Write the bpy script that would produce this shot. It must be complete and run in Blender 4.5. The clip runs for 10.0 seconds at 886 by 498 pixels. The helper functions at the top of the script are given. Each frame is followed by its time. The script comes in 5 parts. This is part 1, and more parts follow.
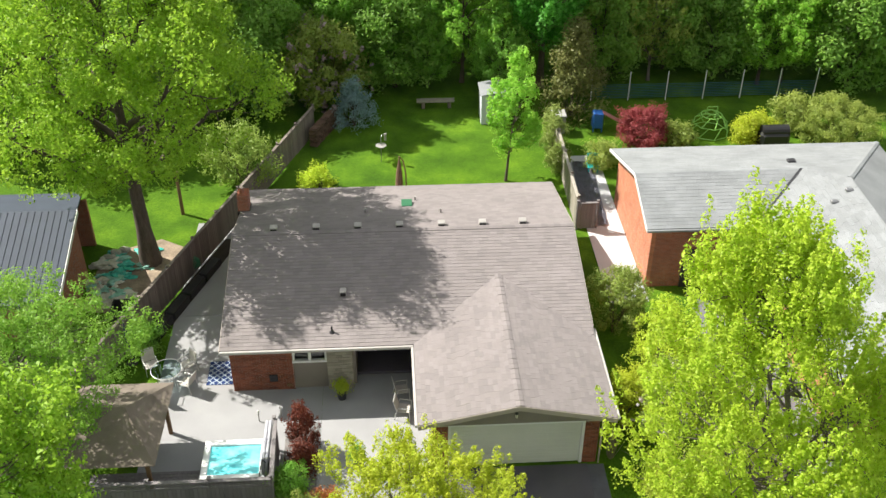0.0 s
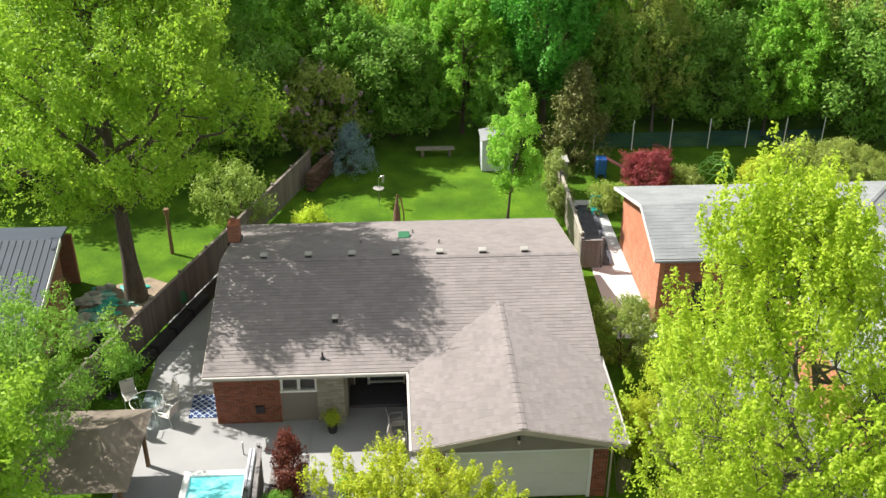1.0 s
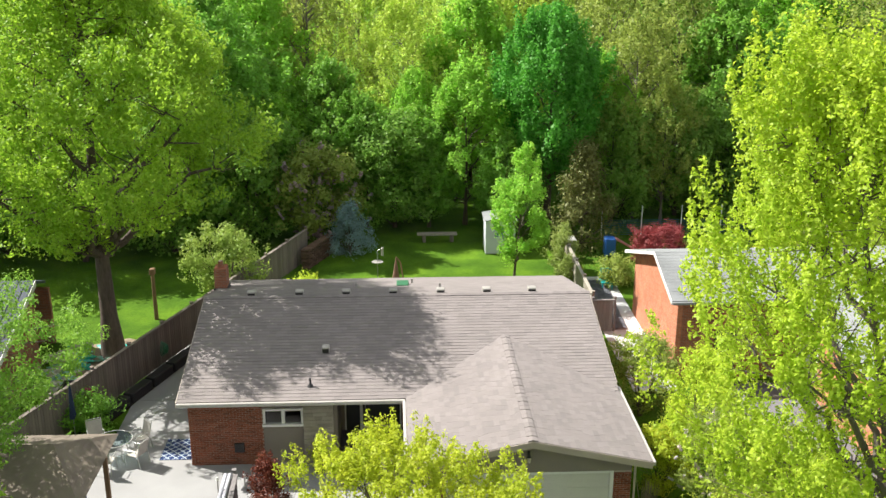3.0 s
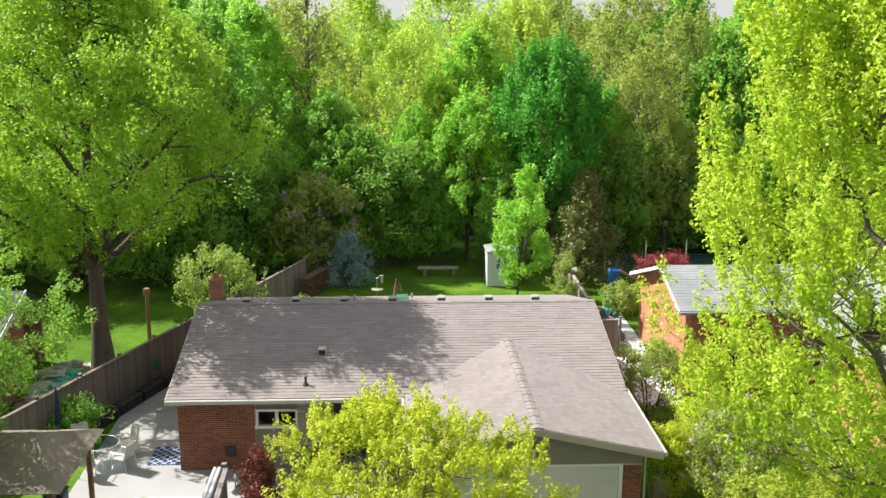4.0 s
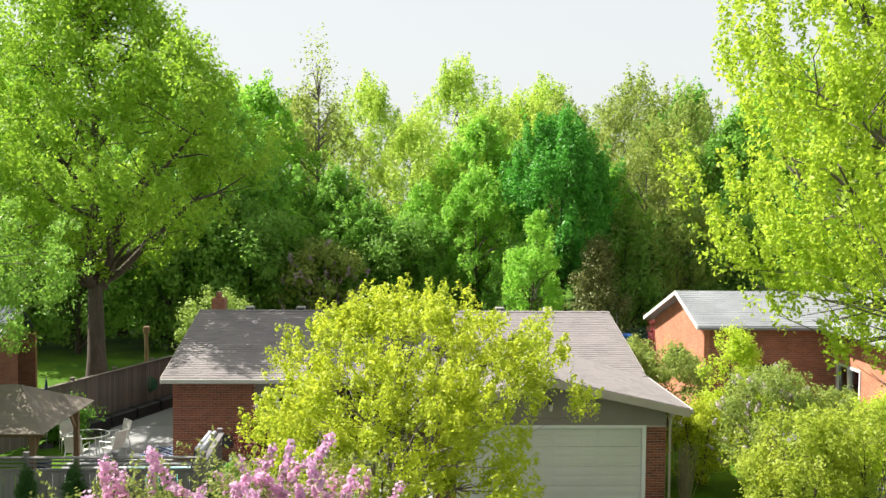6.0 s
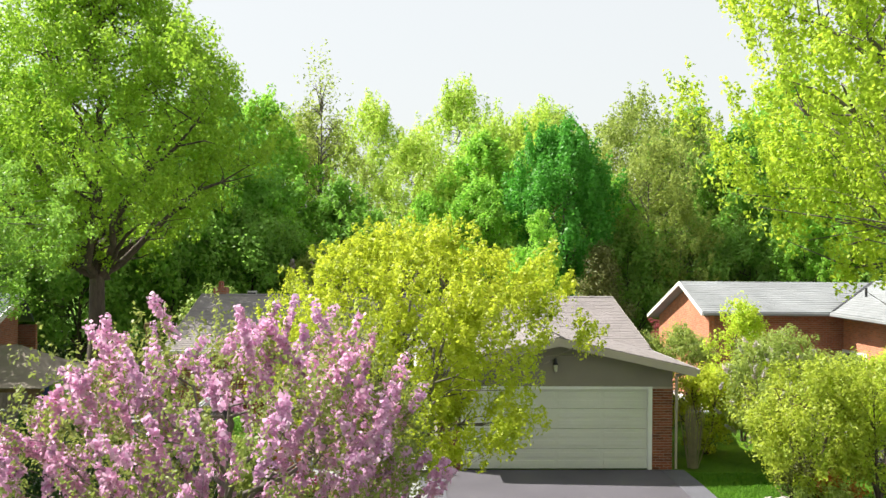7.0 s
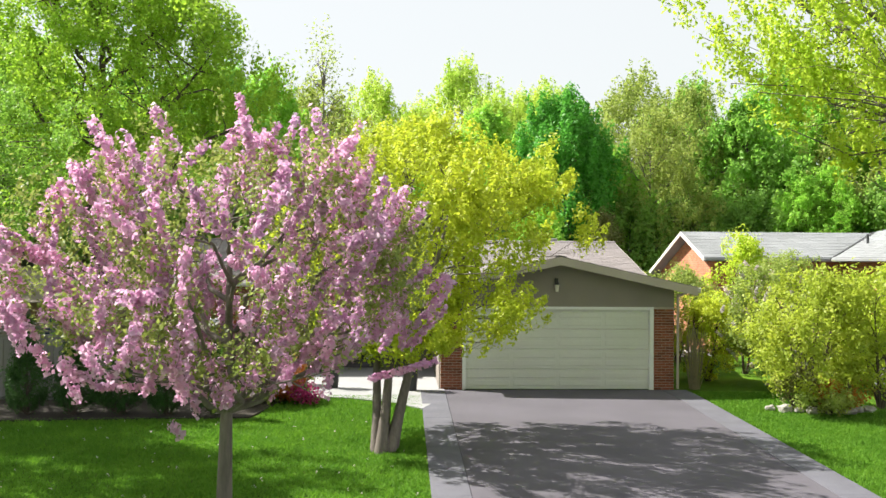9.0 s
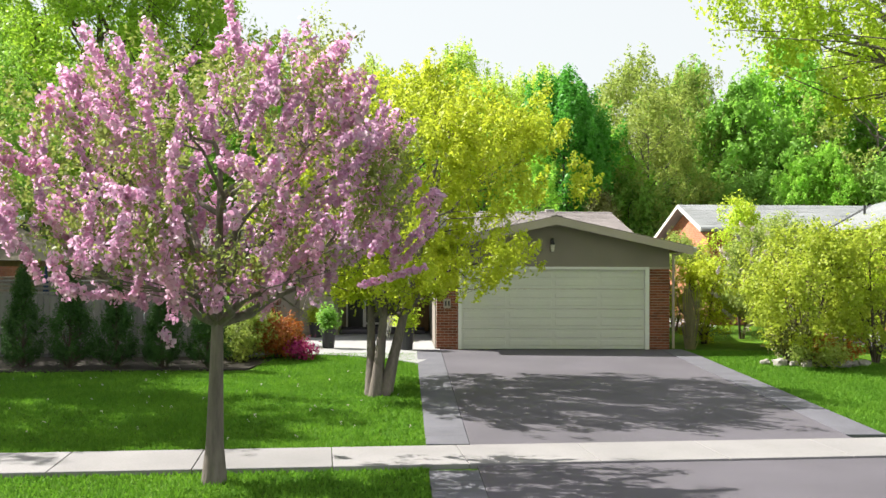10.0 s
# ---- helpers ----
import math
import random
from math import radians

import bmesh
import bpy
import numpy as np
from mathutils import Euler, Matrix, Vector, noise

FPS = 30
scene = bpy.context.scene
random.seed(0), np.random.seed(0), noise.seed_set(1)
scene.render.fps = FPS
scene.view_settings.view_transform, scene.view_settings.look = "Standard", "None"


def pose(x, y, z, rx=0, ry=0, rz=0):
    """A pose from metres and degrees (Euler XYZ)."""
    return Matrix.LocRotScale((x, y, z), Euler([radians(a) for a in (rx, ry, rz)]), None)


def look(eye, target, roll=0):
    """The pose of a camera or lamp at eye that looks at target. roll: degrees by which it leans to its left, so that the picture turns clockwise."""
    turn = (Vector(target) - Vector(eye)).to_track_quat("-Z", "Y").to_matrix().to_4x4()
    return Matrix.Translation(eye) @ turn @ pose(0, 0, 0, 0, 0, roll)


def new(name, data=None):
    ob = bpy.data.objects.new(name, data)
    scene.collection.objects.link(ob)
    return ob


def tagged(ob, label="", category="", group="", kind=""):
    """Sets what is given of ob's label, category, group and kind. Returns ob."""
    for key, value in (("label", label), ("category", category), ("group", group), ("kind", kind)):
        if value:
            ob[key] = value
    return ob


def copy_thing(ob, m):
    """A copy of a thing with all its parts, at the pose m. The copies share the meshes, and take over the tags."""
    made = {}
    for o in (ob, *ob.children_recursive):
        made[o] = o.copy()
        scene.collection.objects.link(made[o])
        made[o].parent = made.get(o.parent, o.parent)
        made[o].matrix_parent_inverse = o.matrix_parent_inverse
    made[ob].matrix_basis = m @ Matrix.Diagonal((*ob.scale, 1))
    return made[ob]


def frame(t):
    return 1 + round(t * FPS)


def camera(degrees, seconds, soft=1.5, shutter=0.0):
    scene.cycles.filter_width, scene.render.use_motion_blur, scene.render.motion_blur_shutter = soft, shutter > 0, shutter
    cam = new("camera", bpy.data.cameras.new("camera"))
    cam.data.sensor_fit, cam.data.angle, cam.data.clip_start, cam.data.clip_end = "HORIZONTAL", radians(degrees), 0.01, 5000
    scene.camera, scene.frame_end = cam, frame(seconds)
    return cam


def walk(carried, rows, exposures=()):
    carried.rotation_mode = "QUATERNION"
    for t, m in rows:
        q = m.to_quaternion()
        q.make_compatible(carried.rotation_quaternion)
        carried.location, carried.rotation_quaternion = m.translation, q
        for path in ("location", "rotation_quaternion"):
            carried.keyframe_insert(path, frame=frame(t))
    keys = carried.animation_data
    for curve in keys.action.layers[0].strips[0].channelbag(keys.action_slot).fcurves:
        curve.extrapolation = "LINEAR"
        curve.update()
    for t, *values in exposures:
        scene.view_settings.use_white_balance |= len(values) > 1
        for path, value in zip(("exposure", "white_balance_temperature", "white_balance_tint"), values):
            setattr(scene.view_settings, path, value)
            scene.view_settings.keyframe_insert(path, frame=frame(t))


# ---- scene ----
cam = camera(47.2, 10.0)
PATH = [  # seconds, x, y, z, turn about x, y, z
    (0.0, -0.079, -0.003, 28.956, 54.578, -0.193, -3.289),
    (0.5, 0.026, -0.026, 27.071, 57.508, -0.198, -3.201),
    (1.0, 0.133, -0.058, 25.239, 60.379, -0.187, -3.094),
    (1.5, 0.171, -0.088, 23.375, 63.222, -0.162, -3.012),
    (2.0, 0.208, -0.142, 21.512, 66.074, -0.137, -2.912),
    (2.5, 0.254, -0.178, 19.829, 68.882, -0.121, -2.871),
    (4.0, 0.299, -0.162, 14.909, 76.564, -0.262, -2.744),
    (4.5, 0.259, -0.05, 13.253, 79.066, -0.3, -2.697),
    (5.0, 0.201, -0.134, 11.67, 81.54, -0.365, -2.655),
    (6.5, 0.126, -0.264, 6.761, 89.192, -0.541, -2.408),
    (7.0, 0.108, -0.229, 5.753, 90.104, -0.485, -2.381),
    (7.5, 0.121, -0.229, 5.108, 90.375, -0.456, -2.351),
    (8.0, 0.133, -0.246, 4.512, 90.605, -0.439, -2.306),
    (8.5, 0.135, -0.273, 3.963, 90.692, -0.405, -2.262),
    (9.0, 0.163, -0.284, 3.379, 90.698, -0.352, -2.219),
    (9.5, 0.218, -0.297, 2.813, 90.704, -0.271, -2.196),
    (10.0, 0.295, -0.312, 2.34, 90.674, -0.224, -2.185),
]
walk(cam, [(t, pose(x, y, z, rx, ry, rz)) for t, x, y, z, rx, ry, rz in PATH],
     exposures=[(0.0, 0.97), (2.5, 1.0), (4.5, 1.1), (6.5, 1.2), (10.0, 1.28)])

# ---- light ----
SUN = Vector((-0.85, 0.42, 1.0)).normalized()   # towards the sun
world = bpy.data.worlds.new("sky")
scene.world = world
world.use_nodes = True
sky = world.node_tree.nodes.new("ShaderNodeTexSky")
sky.sky_type, sky.sun_disc = "NISHITA", False
sky.sun_elevation, sky.sun_rotation = math.asin(SUN.z), math.atan2(SUN.x, SUN.y)
sky.air_density, sky.dust_density, sky.ozone_density = 1.0, 3.0, 1.5
# thin white cloud veils most of the blue
wt = world.node_tree
clear, veil, both = wt.nodes["Background"], wt.nodes.new("ShaderNodeBackground"), wt.nodes.new("ShaderNodeMixShader")
clear.inputs[1].default_value = 0.1
veil.inputs[0].default_value, veil.inputs[1].default_value = (0.98, 1.0, 0.985, 1), 0.4
both.inputs[0].default_value = 0.87
wt.links.new(sky.outputs[0], clear.inputs[0])
wt.links.new(clear.outputs[0], both.inputs[1])
wt.links.new(veil.outputs[0], both.inputs[2])
wt.links.new(both.outputs[0], wt.nodes["World Output"].inputs[0])
sun_data = bpy.data.lights.new("sun", "SUN")
sun_data.energy, sun_data.angle, sun_data.color = 5.0, radians(0.5), (1.0, 0.95, 0.86)
sun = new("sun", sun_data)
sun.matrix_basis = look((0, 0, 60), Vector((0, 0, 60)) - SUN)


# ---- materials ----
def nodes_of(name):
    m = bpy.data.materials.new(name)
    m.use_nodes = True
    t = m.node_tree
    return m, t, t.nodes["Principled BSDF"]


def link(t, a, b):
    t.links.new(a, b)


def noise_tex(t, scale, detail=4.0, stretch=(1, 1, 1)):
    co = t.nodes.new("ShaderNodeTexCoord")
    mp = t.nodes.new("ShaderNodeMapping")
    mp.inputs["Scale"].default_value = stretch
    n = t.nodes.new("ShaderNodeTexNoise")
    n.inputs["Scale"].default_value, n.inputs["Detail"].default_value = scale, detail
    link(t, co.outputs["Object"], mp.inputs[0])
    link(t, mp.outputs[0], n.inputs["Vector"])
    return n.outputs["Fac"]


def ramp(t, fac, stops):
    r = t.nodes.new("ShaderNodeValToRGB")
    while len(r.color_ramp.elements) < len(stops):
        r.color_ramp.elements.new(0.5)
    for e, (p, c) in zip(r.color_ramp.elements, stops):
        e.position, e.color = p, (*c, 1)
    link(t, fac, r.inputs[0])
    return r.outputs[0]


def mix(t, a, b, fac, kind="MULTIPLY"):
    n = t.nodes.new("ShaderNodeMix")
    n.data_type, n.blend_type = "RGBA", kind
    for s, v in ((n.inputs[0], fac), (n.inputs[6], a), (n.inputs[7], b)):
        if isinstance(v, (int, float)):
            s.default_value = v
        elif isinstance(v, tuple):
            s.default_value = (*v, 1)
        else:
            link(t, v, s)
    return n.outputs[2]


def tint(c, k):
    return tuple(min(1.0, v * k) for v in c)


def surface(name, color, rough=0.8, metal=0.0, big=0.8, fine=25.0, vary=0.25, bump=0.3, each="", each_vary=0.25,
            stretch=(1, 1, 1), second=None):
    """A worn surface: broad stains, fine grain, and a tone of its own for each piece ("object" or "island")."""
    m, t, p = nodes_of(name)
    second = second or tint(color, 1 - vary)
    c = ramp(t, noise_tex(t, big, 5, stretch), [(0.3, second), (0.7, color)])
    g = noise_tex(t, fine, 6, stretch)
    c = mix(t, c, ramp(t, g, [(0.25, (1 - vary,) * 3), (0.75, (1 + 0 * vary,) * 3)]), 0.9)
    if each:
        if each == "object":
            r = t.nodes.new("ShaderNodeObjectInfo").outputs["Random"]
        else:
            r = t.nodes.new("ShaderNodeNewGeometry").outputs["Random Per Island"]
        k = each_vary
        c = mix(t, c, ramp(t, r, [(0.0, (1 - k,) * 3), (0.5, (1 - k * 0.4, 1 - k * 0.45, 1 - k * 0.5)), (1.0, (1, 1, 1))]), 1.0)
    link(t, c, p.inputs["Base Color"])
    p.inputs["Roughness"].default_value, p.inputs["Metallic"].default_value = rough, metal
    if bump:
        b = t.nodes.new("ShaderNodeBump")
        b.inputs["Strength"].default_value, b.inputs["Distance"].default_value = bump, 0.02
        link(t, g, b.inputs["Height"])
        link(t, b.outputs[0], p.inputs["Normal"])
    return m


def leafy(name, dark, mid, light, through_light=0.4, rough=0.5, passed=(1.0, 0.98, 0.9)):
    """Leaves: each has a tone of its own, each tree its own shade, and the sun shines through them."""
    m, t, p = nodes_of(name)
    r = t.nodes.new("ShaderNodeNewGeometry").outputs["Random Per Island"]
    dark, mid, light = ((min(1.0, k[0] * 1.16), k[1] * 1.14, min(1.0, k[2] * 1.1 + 0.045 * k[1])) for k in (dark, mid, light))
    near = lambda k: tuple(0.4 * u + 0.6 * w for u, w in zip(k, mid))
    c = ramp(t, r, [(0.0, near(dark)), (0.45, mid), (1.0, near(light))])
    o = t.nodes.new("ShaderNodeObjectInfo").outputs["Random"]
    c = mix(t, c, ramp(t, o, [(0.0, (0.85, 0.9, 0.9)), (0.5, (0.95, 0.95, 0.9)), (1.0, (1, 1, 1))]), 0.8)
    c = mix(t, c, ramp(t, noise_tex(t, 0.45, 3), [(0.3, (0.85, 0.9, 0.9)), (0.7, (1, 1, 1))]), 0.9)
    c = mix(t, c, ramp(t, noise_tex(t, 1.7, 3), [(0.35, (0.78, 0.86, 0.9)), (0.65, (1, 1, 1))]), 0.8)
    link(t, c, p.inputs["Base Color"])
    p.inputs["Roughness"].default_value = rough
    p.inputs["Specular IOR Level"].default_value = 0.3
    tr = t.nodes.new("ShaderNodeBsdfTranslucent")
    link(t, mix(t, c, passed, 1.0), tr.inputs[0])
    ms = t.nodes.new("ShaderNodeMixShader")
    ms.inputs[0].default_value = through_light
    link(t, p.outputs[0], ms.inputs[1])
    link(t, tr.outputs[0], ms.inputs[2])
    link(t, ms.outputs[0], t.nodes["Material Output"].inputs[0])
    return m


def lawn_material(name, a, b, c, scale=0.5):
    m, t, p = nodes_of(name)
    base = ramp(t, noise_tex(t, scale, 6), [(0.3, a), (0.52, b), (0.72, c)])
    base = mix(t, base, ramp(t, noise_tex(t, 9.0, 8), [(0.3, (0.55, 0.6, 0.5)), (0.7, (1, 1, 1))]), 0.8)
    base = mix(t, base, ramp(t, noise_tex(t, 60.0, 4, (1, 0.5, 1)), [(0.35, (0.5, 0.55, 0.4)), (0.65, (1, 1, 1))]), 0.7)
    link(t, base, p.inputs["Base Color"])
    p.inputs["Roughness"].default_value = 0.9
    p.inputs["Specular IOR Level"].default_value = 0.15
    bp = t.nodes.new("ShaderNodeBump")
    bp.inputs["Strength"].default_value, bp.inputs["Distance"].default_value = 0.8, 0.05
    link(t, noise_tex(t, 40.0, 6), bp.inputs["Height"])
    link(t, bp.outputs[0], p.inputs["Normal"])
    return m


def brickwork(name, color, mortar):
    """Brick courses for walls that stay far off."""
    m, t, p = nodes_of(name)
    co, sp, ad, cb = (t.nodes.new(k) for k in ("ShaderNodeTexCoord", "ShaderNodeSeparateXYZ", "ShaderNodeMath", "ShaderNodeCombineXYZ"))
    link(t, co.outputs["Object"], sp.inputs[0])
    link(t, sp.outputs[0], ad.inputs[0])
    link(t, sp.outputs[1], ad.inputs[1])
    link(t, ad.outputs[0], cb.inputs[0])
    link(t, sp.outputs[2], cb.inputs[1])
    b = t.nodes.new("ShaderNodeTexBrick")
    b.inputs["Scale"].default_value, b.inputs["Mortar Size"].default_value = 1.0, 0.007
    b.inputs["Brick Width"].default_value, b.inputs["Row Height"].default_value = 0.216, 0.0715
    b.inputs["Color1"].default_value, b.inputs["Color2"].default_value = (*color, 1), (*tint(color, 0.68), 1)
    b.inputs["Mortar"].default_value = (*mortar, 1)
    link(t, cb.outputs[0], b.inputs["Vector"])
    c = mix(t, b.outputs["Color"], ramp(t, noise_tex(t, 1.5, 5), [(0.3, (0.78, 0.76, 0.75)), (0.7, (1, 1, 1))]), 0.9)
    link(t, c, p.inputs["Base Color"])
    p.inputs["Roughness"].default_value = 0.9
    bp = t.nodes.new("ShaderNodeBump")
    bp.inputs["Strength"].default_value, bp.inputs["Distance"].default_value = 0.6, 0.01
    bp.invert = True
    link(t, b.outputs["Fac"], bp.inputs["Height"])
    link(t, bp.outputs[0], p.inputs["Normal"])
    return m


def glass_material(name, color=(0.9, 0.95, 0.95), rough=0.02):
    m, t, p = nodes_of(name)
    p.inputs["Base Color"].default_value = (*color, 1)
    p.inputs["Transmission Weight"].default_value = 1.0
    p.inputs["Roughness"].default_value = rough
    return m


GRASS = lawn_material("lawn_grass", (0.058, 0.14, 0.008), (0.105, 0.22, 0.012), (0.175, 0.32, 0.018))
BLADE = leafy("grass_blade", (0.07, 0.165, 0.009), (0.122, 0.27, 0.014), (0.2, 0.38, 0.025), 0.45, 0.85)
ASPHALT = surface("asphalt", (0.115, 0.106, 0.13), 0.85, big=0.5, fine=90, vary=0.3, bump=0.5)
PAVER = surface("edging_stone", (0.135, 0.135, 0.165), 0.8, big=1.5, fine=60, vary=0.3, bump=0.4, each="object", each_vary=0.03)
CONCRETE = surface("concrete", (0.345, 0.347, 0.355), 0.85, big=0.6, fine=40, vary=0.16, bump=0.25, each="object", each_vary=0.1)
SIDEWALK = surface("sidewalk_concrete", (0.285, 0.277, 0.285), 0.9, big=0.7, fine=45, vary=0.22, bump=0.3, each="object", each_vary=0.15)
# paler copy of the concrete, with the side path's sunlight put into it
SUNLIT_CONCRETE = surface("sunlit_concrete", (0.58, 0.585, 0.6), 0.85, big=0.6, fine=40, vary=0.15, bump=0.25)
SHINGLE = surface("shingle", (0.26, 0.233, 0.232), 0.95, big=0.5, fine=45, vary=0.13, bump=0.5, each="island", each_vary=0.17)
SHINGLE_PIECE = surface("shingle_piece", (0.26, 0.233, 0.232), 0.95, big=0.5, fine=45, vary=0.15, bump=0.5, each="object", each_vary=0.17)
SHINGLE_GREY = surface("grey_shingle", (0.30, 0.318, 0.33), 0.95, big=0.7, fine=30, vary=0.25, bump=0.4, each="island", each_vary=0.14)
BRICK = surface("red_brick", (0.40, 0.135, 0.075), 0.9, big=3, fine=60, vary=0.3, bump=0.5, each="object", each_vary=0.5)
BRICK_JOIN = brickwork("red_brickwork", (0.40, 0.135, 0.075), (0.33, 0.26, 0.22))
# neighbour's brick in its sunlit tone; the shaded front wall takes red_brickwork
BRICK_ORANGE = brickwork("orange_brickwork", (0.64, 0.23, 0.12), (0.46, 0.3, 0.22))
MORTAR = surface("mortar", (0.48, 0.41, 0.36), 0.95, big=2, fine=60, vary=0.2)
STUCCO = surface("taupe_stucco", (0.27, 0.235, 0.205), 0.9, big=1.2, fine=50, vary=0.12, bump=0.3)
STONE = surface("pale_stone", (0.47, 0.43, 0.36), 0.9, big=2, fine=30, vary=0.25, bump=0.5, each="island", each_vary=0.25)
TRIM = surface("beige_trim", (0.45, 0.39, 0.34), 0.6, big=1, fine=30, vary=0.15, bump=0.1)
WHITE = surface("white_paint", (0.8, 0.8, 0.78), 0.45, big=1, fine=20, vary=0.1, bump=0.05)
DOOR_WHITE = surface("garage_door_paint", (0.66, 0.66, 0.60), 0.5, big=0.7, fine=25, vary=0.1, bump=0.05)
DARK = surface("dark_paint", (0.035, 0.035, 0.04), 0.5, big=1, fine=20, vary=0.2, bump=0.05)
METAL = surface("grey_metal", (0.45, 0.45, 0.46), 0.4, 0.8, big=2, fine=30, vary=0.2, bump=0.1)
GALV = surface("pale_vent_metal", (0.42, 0.4, 0.38), 0.5, 0.2, big=2, fine=30, vary=0.2, bump=0.1)
BLACK = surface("black_plastic", (0.02, 0.02, 0.022), 0.45, big=2, fine=30, vary=0.2, bump=0.1)
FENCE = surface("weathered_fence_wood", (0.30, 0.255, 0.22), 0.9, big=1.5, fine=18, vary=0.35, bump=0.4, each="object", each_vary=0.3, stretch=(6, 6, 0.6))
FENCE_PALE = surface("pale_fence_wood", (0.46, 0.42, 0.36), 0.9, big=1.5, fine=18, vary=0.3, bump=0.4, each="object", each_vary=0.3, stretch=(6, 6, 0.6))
GREY_WOOD = surface("grey_wood", (0.3, 0.28, 0.285), 0.85, big=1.5, fine=18, vary=0.3, bump=0.4, each="object", each_vary=0.25, stretch=(6, 6, 0.6))
WOOD = surface("brown_wood", (0.27, 0.16, 0.08), 0.8, big=2, fine=20, vary=0.35, bump=0.3, stretch=(4, 4, 0.5))
BARK = surface("bark", (0.15, 0.115, 0.09), 0.95, big=3, fine=14, vary=0.45, bump=1.0, stretch=(2, 2, 0.4))
BARK_GREY = surface("grey_bark", (0.23, 0.195, 0.17), 0.95, big=3, fine=14, vary=0.4, bump=1.0, stretch=(2, 2, 0.4))
SOIL = surface("soil", (0.05, 0.04, 0.03), 1.0, big=2, fine=20, vary=0.4, bump=1.0)
ROCK = surface("pale_rock", (0.5, 0.47, 0.43), 0.9, big=3, fine=20, vary=0.35, bump=0.8)
CANVAS = surface("tan_canvas", (0.23, 0.19, 0.155), 0.9, big=0.9, fine=40, vary=0.25, bump=0.2)
BLUE_GREY_ROOF = surface("blue_grey_metal_roof", (0.05, 0.065, 0.095), 0.75, 0.0, big=1, fine=20, vary=0.2, bump=0.1)
GLASS = glass_material("window_glass")
GUTTER = surface("gutter_paint", (0.5, 0.47, 0.45), 0.5, big=1, fine=20, vary=0.15, bump=0.05)
DRIVE_GREY = surface("grey_paving", (0.2, 0.2, 0.22), 0.85, big=0.5, fine=50, vary=0.3, bump=0.4)


# ---- building blocks ----
def world_of(ob):
    v = Vector((0, 0, 0))
    while ob:
        v += ob.location
        ob = ob.parent
    return v


def thing(name, label, category, at=(0, 0, 0), group="", kind=""):
    ob = new(name)
    ob.location = at
    ob.empty_display_size = 0.2
    return tagged(ob, label, category, group, kind)


def mesh_of(name, bm, material):
    me = bpy.data.meshes.new(name)
    bm.to_mesh(me)
    bm.free()
    for m in material if isinstance(material, (list, tuple)) else [material]:
        me.materials.append(m)
    return me


def part(name, bm, material, parent, label=""):
    """One mesh under a thing or a part; bm is in the world's metres."""
    bmesh.ops.translate(bm, verts=bm.verts, vec=-world_of(parent))
    ob = new(name, mesh_of(name, bm, material))
    ob.parent = parent
    return tagged(ob, label)


def setting(name, bm, material, label, category="", kind="structure"):
    return tagged(new(name, mesh_of(name, bm, material)), label, category, "", kind)


def box(bm, x0, y0, z0, x1, y1, z1, bevel=0.0):
    made = bmesh.ops.create_cube(bm, size=1)["verts"]
    bmesh.ops.scale(bm, verts=made, vec=(x1 - x0, y1 - y0, z1 - z0))
    bmesh.ops.translate(bm, verts=made, vec=((x0 + x1) / 2, (y0 + y1) / 2, (z0 + z1) / 2))
    if bevel:
        edges = list({e for v in made for e in v.link_edges})
        bmesh.ops.bevel(bm, geom=edges, offset=bevel, segments=1, affect="EDGES")
    return bm


def B(x0, y0, z0, x1, y1, z1, bevel=0.0):
    return box(bmesh.new(), x0, y0, z0, x1, y1, z1, bevel)


def rod(bm, a, b, r0, r1=None, n=8):
    """A tapered round bar from a to b."""
    a, b = Vector(a), Vector(b)
    r1 = r0 if r1 is None else r1
    made = bmesh.ops.create_cone(bm, cap_ends=True, segments=n, radius1=r0, radius2=max(r1, 1e-4), depth=(b - a).length)["verts"]
    bmesh.ops.transform(bm, verts=made, matrix=Matrix.Translation((a + b) / 2) @ (b - a).to_track_quat("Z", "Y").to_matrix().to_4x4())
    return bm


def tube(bm, points, r, n=6):
    for a, b in zip(points, points[1:]):
        rod(bm, a, b, r, r, n)
    return bm


def poly(bm, points, depth):
    """A flat outline made solid along the vector depth."""
    f = bm.faces.new([bm.verts.new(p) for p in points])
    made = bmesh.ops.extrude_face_region(bm, geom=[f])["geom"]
    bmesh.ops.translate(bm, verts=[v for v in made if isinstance(v, bmesh.types.BMVert)], vec=depth)
    bmesh.ops.recalc_face_normals(bm, faces=bm.faces)
    return bm


def blob(bm, at, r, seed=0, squash=(1, 1, 1), rough=0.25, sub=2):
    made = bmesh.ops.create_icosphere(bm, subdivisions=sub, radius=1)["verts"]
    for v in made:
        k = 1 + rough * noise.noise(v.co * 1.7 + Vector((seed * 3.1, 0, 0)))
        v.co = Vector([c * k * r * s for c, s in zip(v.co, squash)]) + Vector(at)
    return bm


def from_arrays(name, verts, faces, material):
    me = bpy.data.meshes.new(name)
    verts, faces = np.asarray(verts, np.float32), np.asarray(faces, np.int32)
    k = faces.shape[1]
    me.vertices.add(len(verts))
    me.vertices.foreach_set("co", verts.ravel())
    me.loops.add(faces.size)
    me.loops.foreach_set("vertex_index", faces.ravel())
    me.polygons.add(len(faces))
    me.polygons.foreach_set("loop_start", np.arange(0, faces.size, k, dtype=np.int32))
    me.update(calc_edges=True)
    me.materials.append(material)
    return me


def unit(v):
    return v / np.maximum(np.linalg.norm(v, axis=-1, keepdims=True), 1e-9)


